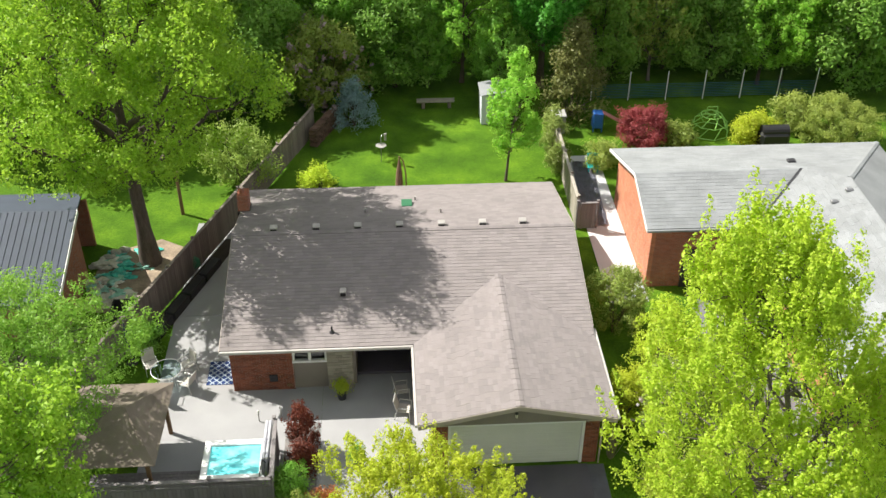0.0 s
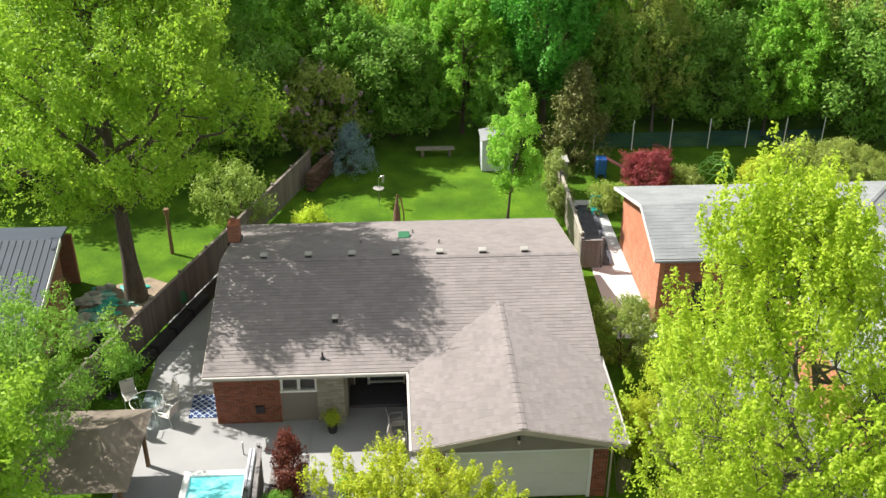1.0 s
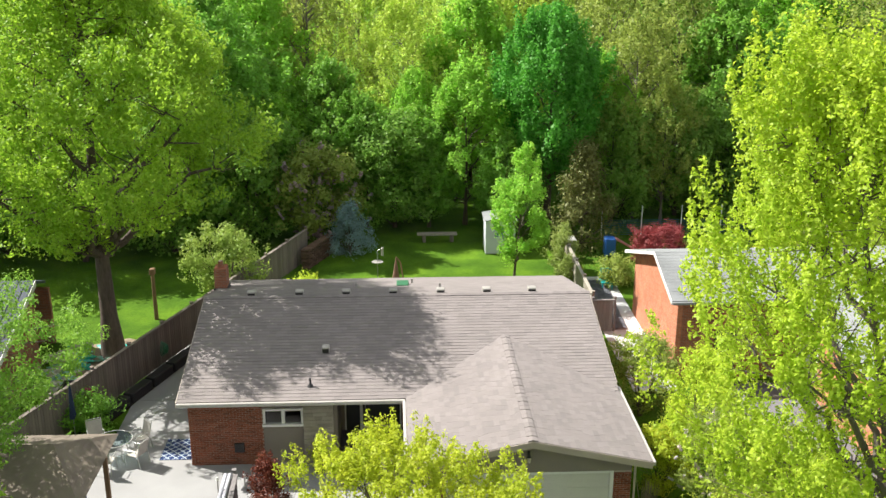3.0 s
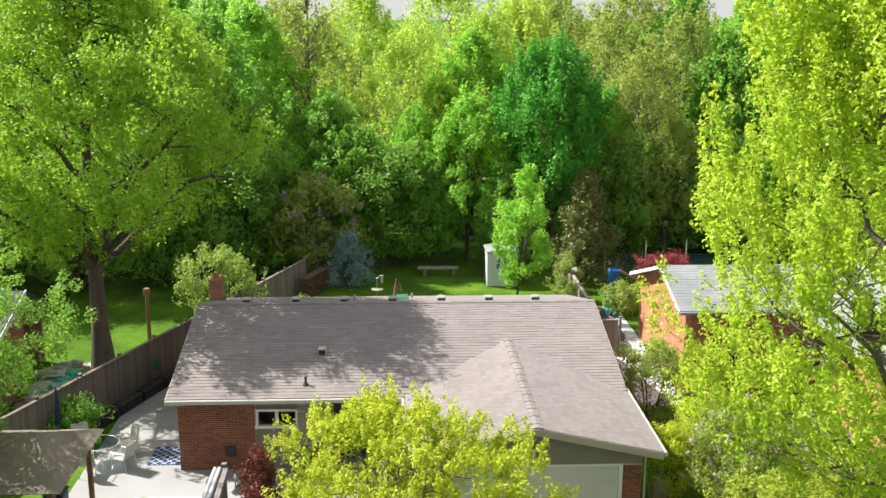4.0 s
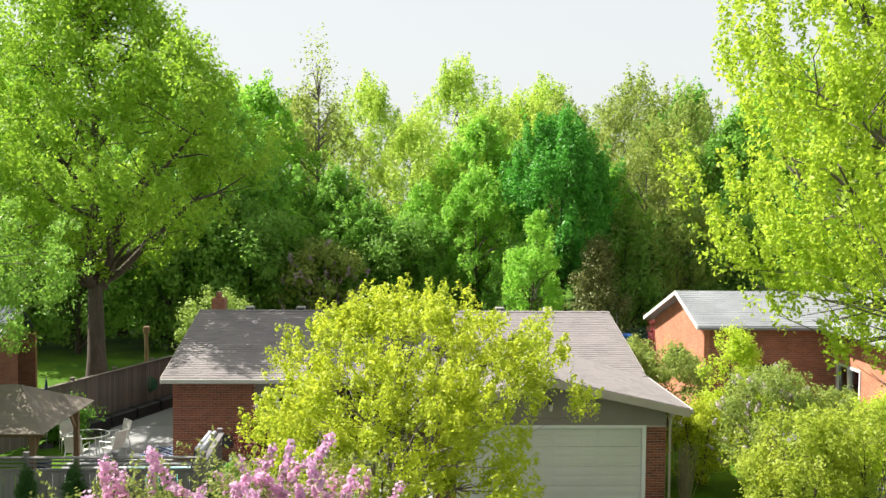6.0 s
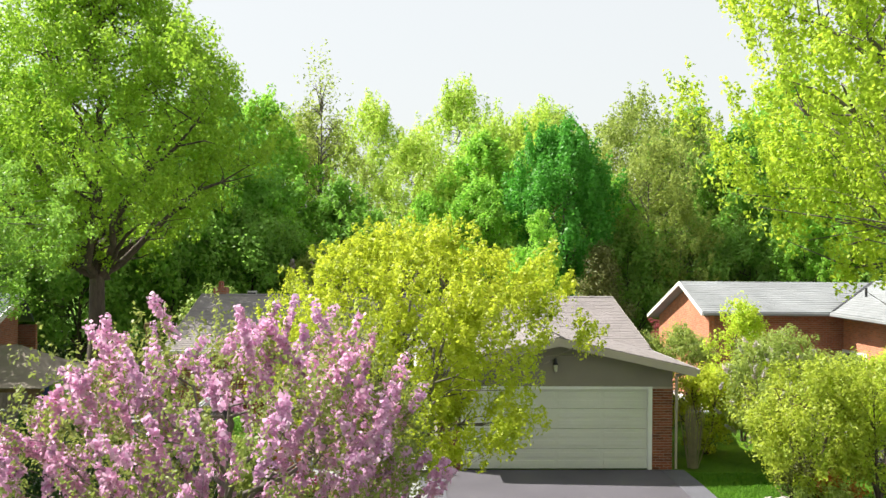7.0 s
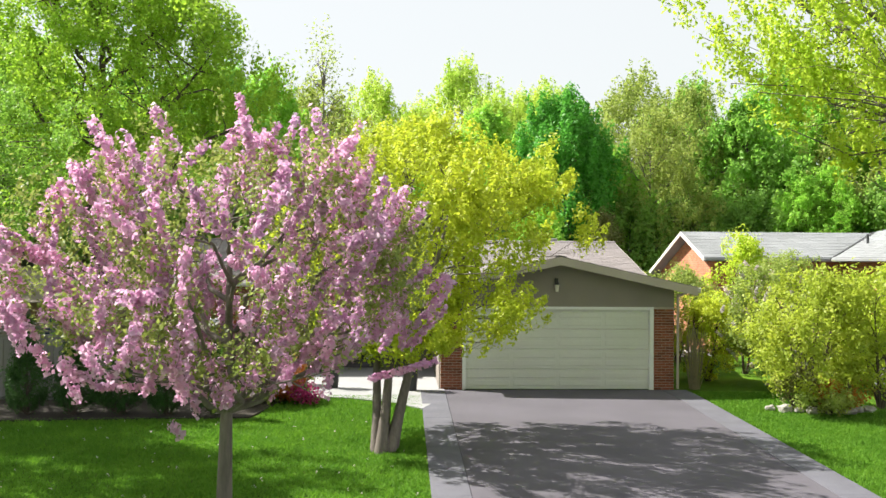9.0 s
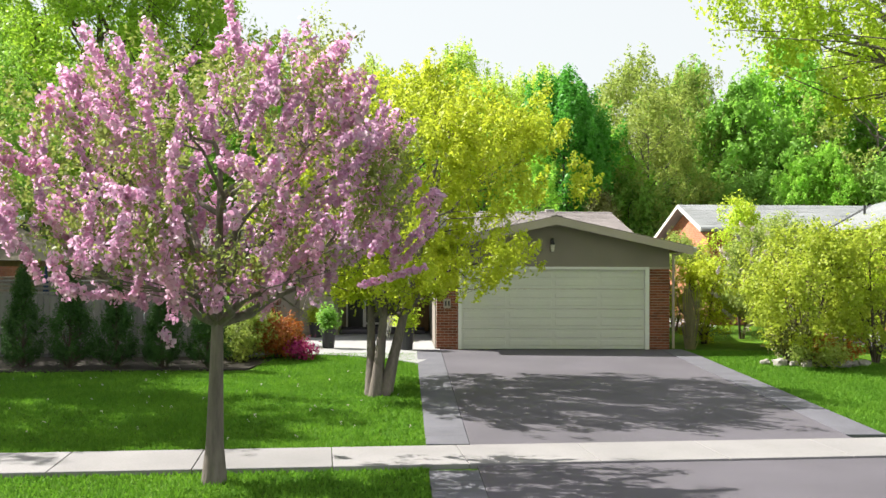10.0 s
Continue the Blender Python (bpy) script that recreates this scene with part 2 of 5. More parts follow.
def leaves(rng, centres, size, outward, loose=0.45, narrow=0.55, lift=0.25):
    """Folded leaf blades, four points each, that lie like scales on whatever they surround."""
    n = len(centres)
    up = unit(outward + rng.normal(size=(n, 3)) * loose + np.array([0, 0, lift]))
    way = unit(np.cross(up, rng.normal(size=(n, 3))))
    side = np.cross(way, up)
    s = (size * rng.uniform(0.65, 1.35, n))[:, None]
    a = centres - way * s * 0.5 - up * s * 0.06
    b = centres + side * s * narrow * 0.5 + up * s * 0.06
    c = centres + way * s * 0.5 - up * s * 0.06
    d = centres - side * s * narrow * 0.5 + up * s * 0.06
    verts = np.stack([a, b, c, d], 1).reshape(-1, 3)
    return verts, np.arange(4 * n).reshape(n, 4)


class Limbs:
    """Tapered, bent wood, gathered into one mesh."""

    def __init__(self):
        self.v, self.f = [], []

    def add(self, points, radii, n=6):
        points = [np.asarray(p, float) for p in points]
        start = len(self.v)
        for i, (p, r) in enumerate(zip(points, radii)):
            d = unit(points[min(i + 1, len(points) - 1)] - points[max(i - 1, 0)])
            s = unit(np.cross(d, [0.31, 0.95, 0.05]))
            u = np.cross(d, s)
            for k in range(n):
                a = 2 * math.pi * k / n
                self.v.append(p + r * (math.cos(a) * s + math.sin(a) * u))
        for i in range(len(points) - 1):
            for k in range(n):
                a, b = start + i * n + k, start + i * n + (k + 1) % n
                self.f.append((a, b, b + n, a + n))

    def mesh(self, name, material):
        me = from_arrays(name, self.v, self.f, material)
        me.polygons.foreach_set("use_smooth", np.ones(len(me.polygons), bool))
        return me


def profile(kind, u):
    """How wide a crown is at u of its height (0 foot, 1 top)."""
    if kind == "round":
        return np.sqrt(np.maximum(0.0, 1 - (2 * u - 1) ** 2)) * 0.95 + 0.05
    if kind == "egg":
        return np.sin(np.pi * np.clip(u, 0, 1) ** 0.75) ** 0.7 * 0.95 + 0.05
    if kind == "spire":
        return np.clip(u * 2.2 + 0.16, 0, 1) * np.clip(1.04 - u, 0.05, 1) ** 0.6 * 1.12
    if kind == "cone":
        return np.clip(1.02 - u, 0.02, 1) ** 0.85 * np.clip(u * 6 + 0.35, 0, 1)
    if kind == "vase":
        return np.sin(np.pi * np.clip(u * 0.85 + 0.08, 0, 1)) ** 0.6 * (0.5 + 0.5 * u)
    return np.ones_like(u)


def tree(name, label, category, height, foot, radius, leaf_mat, bark, seed, shape="egg", clumps=160, per=70, leaf=0.16,
         trunk_r=0.2, spread=0.5, stretch_up=1.0, lean=(0, 0), stems=1, hollow=0.35, puff=2.3, loose=0.4, extra=None, narrow=0.55, twig=0.022, rise=0.75,
         limbs=14, tuft=34, stem_spread=0.45, group="", stem_label=""):
    """A tapered trunk, limbs to every clump of leaves, and the leaves themselves; stands at the origin."""
    rng = np.random.default_rng(seed)
    ob = thing(name, label, category, group=group)
    u = rng.random(clumps) ** 0.9
    ang = rng.uniform(0, 2 * np.pi, clumps)
    lob = 1 + 0.14 * np.sin(ang * 3 + seed) + 0.12 * np.sin(ang * 5 + u * 9 + seed * 2)
    rr = radius * profile(shape, u) * (hollow + (1 - hollow) * np.sqrt(rng.random(clumps))) * lob
    z = foot + (height - foot) * u
    c = np.stack([rr * np.cos(ang) + lean[0] * z / height, rr * np.sin(ang) + lean[1] * z / height, z], 1)
    wood = Limbs()
    top = foot + (height - foot) * 0.82
    axes = []
    for s in range(stems):
        a = 2 * math.pi * s / max(stems, 1) + seed
        w = 0.0 if stems == 1 else stem_spread * radius
        g = 0.0 if stems == 1 else trunk_r * 1.3
        pts, rad = [], []
        for i in range(8):
            k = i / 7
            pts.append((g * math.cos(a) + w * k * math.cos(a) + lean[0] * k * top / height + 0.05 * height * 0.12 * math.sin(3 * k + seed + s),
                        g * math.sin(a) + w * k * math.sin(a) + lean[1] * k * top / height + 0.05 * height * 0.12 * math.cos(4 * k + seed + s), -0.15 + k * (top + 0.15)))
            rad.append(trunk_r * (1.35 if i == 0 else 1.0) * (1 - 0.9 * k ** 0.8) + 0.01)
        wood.add(pts, rad, 10)
        axes.append(np.array(pts))
    # a few main limbs, then a lesser branch from the nearest limb to every clump
    nodes, sizes = [], []
    for ax in axes:
        for k in range(3, 8):
            nodes.append(ax[k])
            sizes.append(max(0.03, trunk_r * (1 - 0.9 * (k / 7) ** 0.8)))
    order = rng.permutation(clumps)
    mains = order[:limbs]
    for i in mains:
        ax = axes[i % stems]
        zt = max(foot * 0.88, c[i, 2] - rise * (rr[i] * 1.1 + 0.2 * radius))
        k = np.clip((zt + 0.15) / (top + 0.15), 0, 1)
        j = min(int(k * 7), 6)
        p0 = ax[j] + (ax[j + 1] - ax[j]) * (k * 7 - j)
        bow = np.array([0, 0, 0.16 * rr[i]]) + rng.normal(size=3) * 0.05 * radius
        pts = [p0 + (c[i] - p0) * s + bow * 4 * s * (1 - s) * (s - 0.25) for s in np.linspace(0, 1, 7)]
        pts = [q if n_ in (0, 6) else q + rng.normal(size=3) * 0.025 * radius for n_, q in enumerate(pts)]
        r0 = min(trunk_r * 0.5 * (1 - 0.6 * k), twig * 5)
        rad = [r0 * (1 - s) ** 0.9 + twig * 0.35 for s in np.linspace(0, 1, 7)]
        wood.add(pts, rad, 6)
        nodes += pts[2:]
        sizes += rad[2:]
    nodes, sizes = np.array(nodes), np.array(sizes)
    for i in order[limbs:]:
        d = nodes - c[i]
        cost = np.linalg.norm(d, axis=1) + np.maximum(0, d[:, 2] + 0.3) * 1.5
        j = int(np.argmin(cost))
        mid = (nodes[j] + c[i]) / 2 + rng.normal(size=3) * 0.05 * radius
        r0 = min(sizes[j] * 0.7, twig * 1.2)
        wood.add([nodes[j], mid, c[i]], [r0, r0 * 0.7, twig * 0.3], 4)
    trunk = new("trunk", wood.mesh("trunk", bark))
    trunk.parent = ob
    tagged(trunk, stem_label)
    out = unit(c - np.array([lean[0] / 2, lean[1] / 2, foot + (height - foot) * 0.35]))
    axis = unit(out * 0.6 + np.array([0, 0, 0.9 * stretch_up - 0.3]))
    # leaves sit in tufts at the twig ends, several tufts to a clump
    n = clumps * per
    tufts = max(3, round(per / tuft))
    weight = rng.uniform(0.35, 1.6, clumps)
    home = np.sort(rng.choice(clumps, clumps * tufts, p=weight / weight.sum()))
    size_c = rng.uniform(0.6, 1.3, clumps)
    spr = spread * size_c[home]
    at = c[home] + np.clip(rng.normal(size=(len(home), 3)), -1.7, 1.7) * spr[:, None] * np.array([0.58, 0.58, 0.45])
    at += axis[home] * (rng.random(len(home)) * spr * 1.6 * (stretch_up - 0.5))[:, None]
    pick = rng.integers(0, len(home), n)
    idx = home[pick]
    # a tuft is a small puff, drawn out along its shoot where the tree grows upward
    ball = unit(rng.normal(size=(n, 3)))
    girth = (leaf * puff * rng.uniform(0.7, 1.3, len(home)))[pick][:, None]
    along = rng.random(n)[:, None]
    long_ = girth * 2.2 * (stretch_up - 0.6)
    place = at[pick] + ball * girth * (0.55 + 0.45 * rng.random(n)[:, None]) * (1 - 0.7 * along * (stretch_up > 1.25)) + axis[idx] * along * long_
    v, f = leaves(rng, place, leaf, unit(ball + 0.25 * out[idx]), loose, narrow)
    crown = new("crown", from_arrays("crown", v, f, leaf_mat))
    crown.parent = ob
    if extra:
        mat2, label2, share, size2, name2, long = extra
        # blossom packed thickly along the outer shoots
        shoots = int(clumps * share)
        home = rng.integers(0, clumps, shoots)
        way = unit(axis[home] * 1.1 + rng.normal(size=(shoots, 3)) * 0.45)
        foot_at = c[home] + rng.normal(size=(shoots, 3)) * spread * 0.7
        reach = long * rng.uniform(0.35, 1.0, shoots) ** 1.5
        thick = size2 * rng.uniform(0.7, 1.3, shoots)
        count = np.maximum(8, (reach / size2 * 14).astype(int))
        which = np.repeat(np.arange(shoots), count)
        pick = home[which]
        m = len(which)
        around = unit(rng.normal(size=(m, 3)))
        place = foot_at[which] + way[which] * (rng.random(m) * reach[which])[:, None] + around * (rng.uniform(0.5, 1.25, m) * thick[which])[:, None]
        v, f = leaves(rng, place, size2, around, 0.5, 0.95)
        b = new(name2, from_arrays(name2, v, f, mat2))
        b.parent = ob
        tagged(b, label2)
    return ob


def stand(ob, x, y, z, turn=0.0, scale=1.0):
    ob.matrix_basis = pose(x, y, z, 0, 0, turn) @ Matrix.Diagonal((scale, scale, scale, 1))
    return ob


def ground_z(x, y):
    """The height of the land: level round the houses, falling to the street, with soft unevenness."""
    fall = -0.32 * min(1.0, max(0.0, (25.0 - y) / 11.0))
    return fall


# ---- the land ----
def sheet(x0, y0, x1, y1, step_x, step_y, lift, corners=None):
    """A strip of paving laid on the land, with thickness, cut fine enough to follow its fall."""
    bm = bmesh.new()
    nx, ny = max(1, int((x1 - x0) / step_x)), max(1, int((y1 - y0) / step_y))
    grid = [[bm.verts.new((x0 + (x1 - x0) * i / nx, y0 + (y1 - y0) * j / ny, 0)) for i in range(nx + 1)] for j in range(ny + 1)]
    for row in grid:
        for v in row:
            v.co.z = ground_z(v.co.x, v.co.y) + lift
    faces = [bm.faces.new((grid[j][i], grid[j][i + 1], grid[j + 1][i + 1], grid[j + 1][i])) for j in range(ny) for i in range(nx)]
    made = bmesh.ops.extrude_face_region(bm, geom=faces)["geom"]
    bmesh.ops.translate(bm, verts=[v for v in made if isinstance(v, bmesh.types.BMVert)], vec=(0, 0, -0.12))
    bmesh.ops.recalc_face_normals(bm, faces=bm.faces)
    return bm


bm = bmesh.new()
xs = [-600, -250, -120, -70] + [-45 + 2.5 * i for i in range(37)] + [70, 120, 250, 600]
ys = [-400, -150, -60, -20] + [-10 + 1.0 * i for i in range(80)] + [75, 85, 100, 140, 250, 600, 1200]
rows = [[bm.verts.new((x, y, ground_z(x, y) + 0.02 * noise.noise(Vector((x * 0.3, y * 0.3, 0))) - 0.02)) for x in xs] for y in ys]
for j in range(len(ys) - 1):
    for i in range(len(xs) - 1):
        bm.faces.new((rows[j][i], rows[j][i + 1], rows[j + 1][i + 1], rows[j + 1][i]))
setting("ground", bm, GRASS, "bright green mown lawn over gently falling ground", "lawn")

setting("driveway", sheet(1.25, 4.0, 7.0, 26.3, 1.0, 1.0, 0.02), ASPHALT, "worn grey asphalt driveway in front of the garage", "driveway")


def edging(name, x_at, label):
    """A line of edging stones down one side of the driveway."""
    ob = thing(name, label, "edging", (x_at(20) + 0.3, 20, ground_z(0, 20)), kind="structure")
    y = 4.05
    while y < 26.2:
        x = x_at(y)
        if not 12.3 < y < 14.15 + 0.08 * (x - 0.6):
            bm = B(x, y, -0.1, x + 0.62, y + 0.5985, 0.03, 0.003)
            for v in bm.verts:
                v.co.z += ground_z(v.co.x, v.co.y)
            part("stone", bm, PAVER, ob)
        y += 0.6
    return ob


edging("edging_left", lambda y: 0.62, "blue-grey stone edging along the driveway's lawn side")
edging("edging_right", lambda y: 7.0, "blue-grey stone edging along the driveway's far side")

# dark strip along the foot of the board fence
bm = bmesh.new()
poly(bm, [(-11.62, 33.5, 0.0), (-10.7, 33.5, 0.0), (-7.6, 42.0, 0.0), (-8.4, 42.0, 0.0)], (0, 0, 0.05))
setting("side_bed", bm, SOIL, "dark strip along the board fence", "soil")

# public sidewalk of separate slabs, slightly askew to the house
walk_thing = thing("sidewalk", "pale concrete sidewalk of cast slabs across the lawn and driveway", "sidewalk", (0, 13.4, -0.3), kind="structure")
for i in range(-11, 12):
    bm = B(i * 1.75 - 0.87, 0, -0.12, i * 1.75 + 0.87, 1.34, 0.05, 0.006)
    bmesh.ops.transform(bm, verts=bm.verts, matrix=pose(0.62, 12.72, -0.32, 0, 0, 4.6) @ pose(-0.35, 0, 0))
    part("slab", bm, SIDEWALK, walk_thing)

# front patio and path of cast concrete
for n, a, lab in (("patio", (-9.95, 24.7, -3.15, 36.0), "pale concrete patio in dappled shade beside the house"),
                  ("front_walk", (-3.14, 26.4, 1.11, 33.2), "pale concrete front walk leading to the porch"),
                  ("side_walk", (-9.95, 36.02, -6.8, 43.5), "grey concrete side passage between fence and house"),
                  ("back_patio", (-4.6, 42.0, 0.75, 46.3), "white concrete patio behind the house")):
    setting(n, sheet(*a, 1.2, 1.2, 0.025), CONCRETE, lab, "patio")

bm = bmesh.new()
poly(bm, [(-3.14, 25.1, 0.03), (-1.2, 24.75, 0.02), (0.0, 24.0, 0.0), (0.61, 23.2, -0.02), (1.24, 25.0, 0.026), (1.24, 26.38, 0.031), (-3.14, 26.38, 0.031)], (0, 0, -0.14))
setting("walk_apron", bm, CONCRETE, "pale concrete walk curving from the driveway to the porch", "path")

# ---- the house ----
EAVE_Z, FRONT_Y, RIDGE_Y, RIDGE_Z, BACK_Y, BACK_Z = 2.74, 30.37, 36.44, 4.12, 42.4, 2.62
X0, X1 = -7.0, 7.82
GX0, GX1, GXM, GZ, GY0 = 0.6, 7.84, 4.25, 3.52, 25.93
house = thing("house", "single-storey red brick house with a taupe shingle roof and attached garage", "house", (0.4, 34.0, 0.0))


def slab(a, b, c, d, thick):
    bm = bmesh.new()
    return poly(bm, [a, b, c, d], (0, 0, -thick))


def main_z(y):
    return EAVE_Z + (y - FRONT_Y) * (RIDGE_Z - EAVE_Z) / (RIDGE_Y - FRONT_Y) if y < RIDGE_Y else RIDGE_Z + (y - RIDGE_Y) * (BACK_Z - RIDGE_Z) / (BACK_Y - RIDGE_Y)


def garage_z(x):
    return GZ - abs(x - GXM) * (GZ - EAVE_Z) / (GX1 - GXM)


roof = part("roof", slab((X0, FRONT_Y, EAVE_Z), (X1, FRONT_Y, EAVE_Z), (X1, RIDGE_Y, RIDGE_Z), (X0, RIDGE_Y, RIDGE_Z), 0.13), SHINGLE_PIECE, house, "low-pitched roof of weathered taupe shingles")
part("roof_back", slab((X0, RIDGE_Y, RIDGE_Z), (X1, RIDGE_Y, RIDGE_Z), (X1, BACK_Y, BACK_Z), (X0, BACK_Y, BACK_Z), 0.13), SHINGLE_PIECE, house)
GYB = 33.85
part("garage_roof", slab((GX0, GY0, EAVE_Z), (GXM, GY0, GZ), (GXM, GYB, GZ), (GX0, 30.5, EAVE_Z), 0.13), SHINGLE_PIECE, house)
part("garage_roof", slab((GXM, GY0, GZ), (GX1, GY0, EAVE_Z), (GX1, 30.5, EAVE_Z), (GXM, GYB, GZ), 0.13), SHINGLE_PIECE, house)


def shingle_courses(origin, along, up, length, rise, keep, seed, expose=0.18, tab=0.34, thick=0.014):
    """Butt-edged shingle tabs in overlapping courses: each a thin wedge, thickest at its lower edge."""
    rng = np.random.default_rng(seed)
    o, a, u = np.array(origin), unit(np.array(along, float)), unit(np.array(up, float))
    n = np.cross(a, u)
    n = n if n[2] > 0 else -n
    places = []
    for r in range(int(math.ceil(rise / expose))):
        s = -tab * (0.5 if r % 2 else 0.0) - tab * rng.random() * 0.3
        while s < length:
            w = tab * rng.uniform(0.75, 1.25)
            s0, s1 = max(s, 0.0), min(s + w, length)
            s += w
            if s1 - s0 < 0.03:
                continue
            h = min(expose * 1.12, rise - r * expose)
            p = o + a * s0 + u * (r * expose)
            if keep(p + a * (s1 - s0) / 2 + u * h / 2):
                places.append((p, s1 - s0 - 0.006, h, thick * rng.uniform(0.8, 1.25)))
    return places, a, u, n


def shingle_mesh(name, places, a, u, n, material):
    v, f = [], []
    for p, w, h, t in places:
        k = len(v)
        lo, hi = n * t, n * 0.004
        v += [p, p + a * w, p + a * w + lo, p + lo, p + u * h + hi, p + a * w + u * h + hi]
        f += [(k, k + 1, k + 2, k + 3), (k + 3, k + 2, k + 5, k + 4), (k, k + 3, k + 4, k + 4), (k + 1, k + 5, k + 2, k + 2)]
    me = bpy.data.meshes.new(name)
    me.from_pydata([tuple(q) for q in v], [], [tuple(dict.fromkeys(q)) for q in f])
    me.materials.append(material)
    return me


def shingles(parent, *args, material=None, name="shingles", single=None, **kw):
    places, a, u, n = shingle_courses(*args, **kw)
    off = np.array(world_of(parent))
    if single:
        for p, w, h, t in [q for q in places if single(q[0])]:
            one = new("shingle", shingle_mesh("shingle", [(np.zeros(3), w, h, t)], a, u, n, SHINGLE_PIECE))
            one.parent, one.location = parent, Vector(p - off)
        places = [q for q in places if not single(q[0])]
    ob = new(name, shingle_mesh(name, [(p - off, w, h, t) for p, w, h, t in places], a, u, n, material or SHINGLE))
    ob.parent = parent
    return tagged(ob, kind="stuff")


SL = math.hypot(RIDGE_Y - FRONT_Y, RIDGE_Z - EAVE_Z)
SB = math.hypot(BACK_Y - RIDGE_Y, BACK_Z - RIDGE_Z)
SG = math.hypot(GX1 - GXM, GZ - EAVE_Z)
shingles(roof, (X0, FRONT_Y, EAVE_Z), (1, 0, 0), (0, RIDGE_Y - FRONT_Y, RIDGE_Z - EAVE_Z), X1 - X0, SL, lambda p: not (p[0] > GX0 and p[2] < garage_z(p[0]) + 0.005), 1)
shingles(roof, (X0, BACK_Y, BACK_Z), (1, 0, 0), (0, RIDGE_Y - BACK_Y, RIDGE_Z - BACK_Z), X1 - X0, SB, lambda p: True, 2)
keep_g = lambda p: p[2] > main_z(p[1]) + 0.005 or p[1] < FRONT_Y
shingles(roof, (GX0, GY0, EAVE_Z), (0, 1, 0), (GXM - GX0, 0, GZ - EAVE_Z), GYB - GY0, SG, keep_g, 3, single=lambda p: p[1] < GY0 + 1.9)
shingles(roof, (GX1, GY0, EAVE_Z), (0, 1, 0), (GXM - GX1, 0, GZ - EAVE_Z), GYB - GY0, SG, keep_g, 4, single=lambda p: p[1] < GY0 + 1.9)


def cap_row(parent, a, b, wing, drop, n, material=None):
    """Folded cap shingles along a ridge."""
    a, b = Vector(a), Vector(b)
    side = (b - a).normalized().cross(Vector((0, 0, 1)))
    for i in range(n):
        p, q = a.lerp(b, i / n), a.lerp(b, (i + 1.08) / n)
        bm = bmesh.new()
        up = Vector((0, 0, 0.035 + 0.006 * (i % 2)))
        poly(bm, [p + up, p + side * wing - Vector((0, 0, drop)) + up, q + side * wing - Vector((0, 0, drop)) + up * 0.7, q + up * 0.7], (0, 0, -0.02))
        poly(bm, [p + up, p - side * wing - Vector((0, 0, drop)) + up, q - side * wing - Vector((0, 0, drop)) + up * 0.7, q + up * 0.7], (0, 0, -0.02))
        part("ridge_cap", bm, material or SHINGLE_PIECE, parent)


cap_row(roof, (X0, RIDGE_Y, RIDGE_Z), (X1, RIDGE_Y, RIDGE_Z), 0.15, 0.035, 52)
cap_row(roof, (GXM, GY0, GZ), (GXM, GYB - 0.1, GZ), 0.15, 0.033, 28)

# fascia, gutters and downpipes
part("gutter", B(X0, FRONT_Y - 0.11, EAVE_Z - 0.15, GX0 - 0.02, FRONT_Y - 0.004, EAVE_Z - 0.01, 0.02), GUTTER, house, "pale aluminium eaves gutter")
part("gutter", B(GX1 + 0.004, GY0 + 0.02, EAVE_Z - 0.15, GX1 + 0.11, 31.0, EAVE_Z - 0.01, 0.02), GUTTER, house)
part("gutter", B(GX0 - 0.11, GY0 + 0.02, EAVE_Z - 0.15, GX0 - 0.004, FRONT_Y - 0.12, EAVE_Z - 0.01, 0.02), GUTTER, house)
for x0, x1 in ((GX0, GXM), (GXM, GX1)):
    z0, z1 = garage_z(x0), garage_z(x1)
    part("fascia", poly(bmesh.new(), [(x0, GY0 - 0.03, z0 - 0.22), (x1, GY0 - 0.03, z1 - 0.22), (x1, GY0 - 0.03, z1 - 0.01), (x0, GY0 - 0.03, z0 - 0.01)], (0, 0.027, 0)), TRIM, house, "beige fascia board")
for x in (X0 - 0.028, X1 + 0.003):
    for (ya, za), (yb, zb) in (((FRONT_Y, EAVE_Z), (RIDGE_Y, RIDGE_Z)), ((RIDGE_Y, RIDGE_Z), (BACK_Y, BACK_Z))):
        if x > 0 and ya < 31:
            ya, za = 31.0, main_z(31.0)
        part("fascia", poly(bmesh.new(), [(x, ya, za - 0.2), (x, yb, zb - 0.2), (x, yb, zb - 0.01), (x, ya, za - 0.01)], (0.025, 0, 0)), TRIM, house)
part("downpipe", rod(bmesh.new(), (7.42, 26.3, 0.05), (7.42, 26.3, 2.55), 0.035), TRIM, house, "beige downpipe")
part("downpipe", tube(bmesh.new(), [(7.42, 26.3, 2.5), (7.75, 26.1, 2.66)], 0.035), TRIM, house)

# walls
WT = 0.2


def wall(name, bm, mat, label=""):
    return part(name, bm, mat, house, label)


wall("side_wall", poly(bmesh.new(), [(-6.78, 31.2, 0), (-6.78, 41.9, 0), (-6.78, 41.9, main_z(41.9) - 0.14), (-6.78, RIDGE_Y, RIDGE_Z - 0.14), (-6.78, 31.2, main_z(31.2) - 0.14)], (WT, 0, 0)), BRICK_JOIN, "red brick gable wall")
wall("side_wall", poly(bmesh.new(), [(7.34, 26.62, 0), (7.34, 41.9, 0), (7.34, 41.9, main_z(41.9) - 0.14), (7.34, RIDGE_Y, RIDGE_Z - 0.14), (7.34, 31.2, main_z(31.2) - 0.14), (7.34, 31.0, 2.6), (7.34, 26.62, 2.6)], (-WT, 0, 0)), BRICK_JOIN)
wall("back_wall", B(-6.58, 41.7, 0, 7.14, 41.9, 2.5), BRICK_JOIN)
front_backing = wall("brick_wall", B(-6.78, 31.02, 0, -4.27, 31.2, 2.74), MORTAR, "red brick front wall")
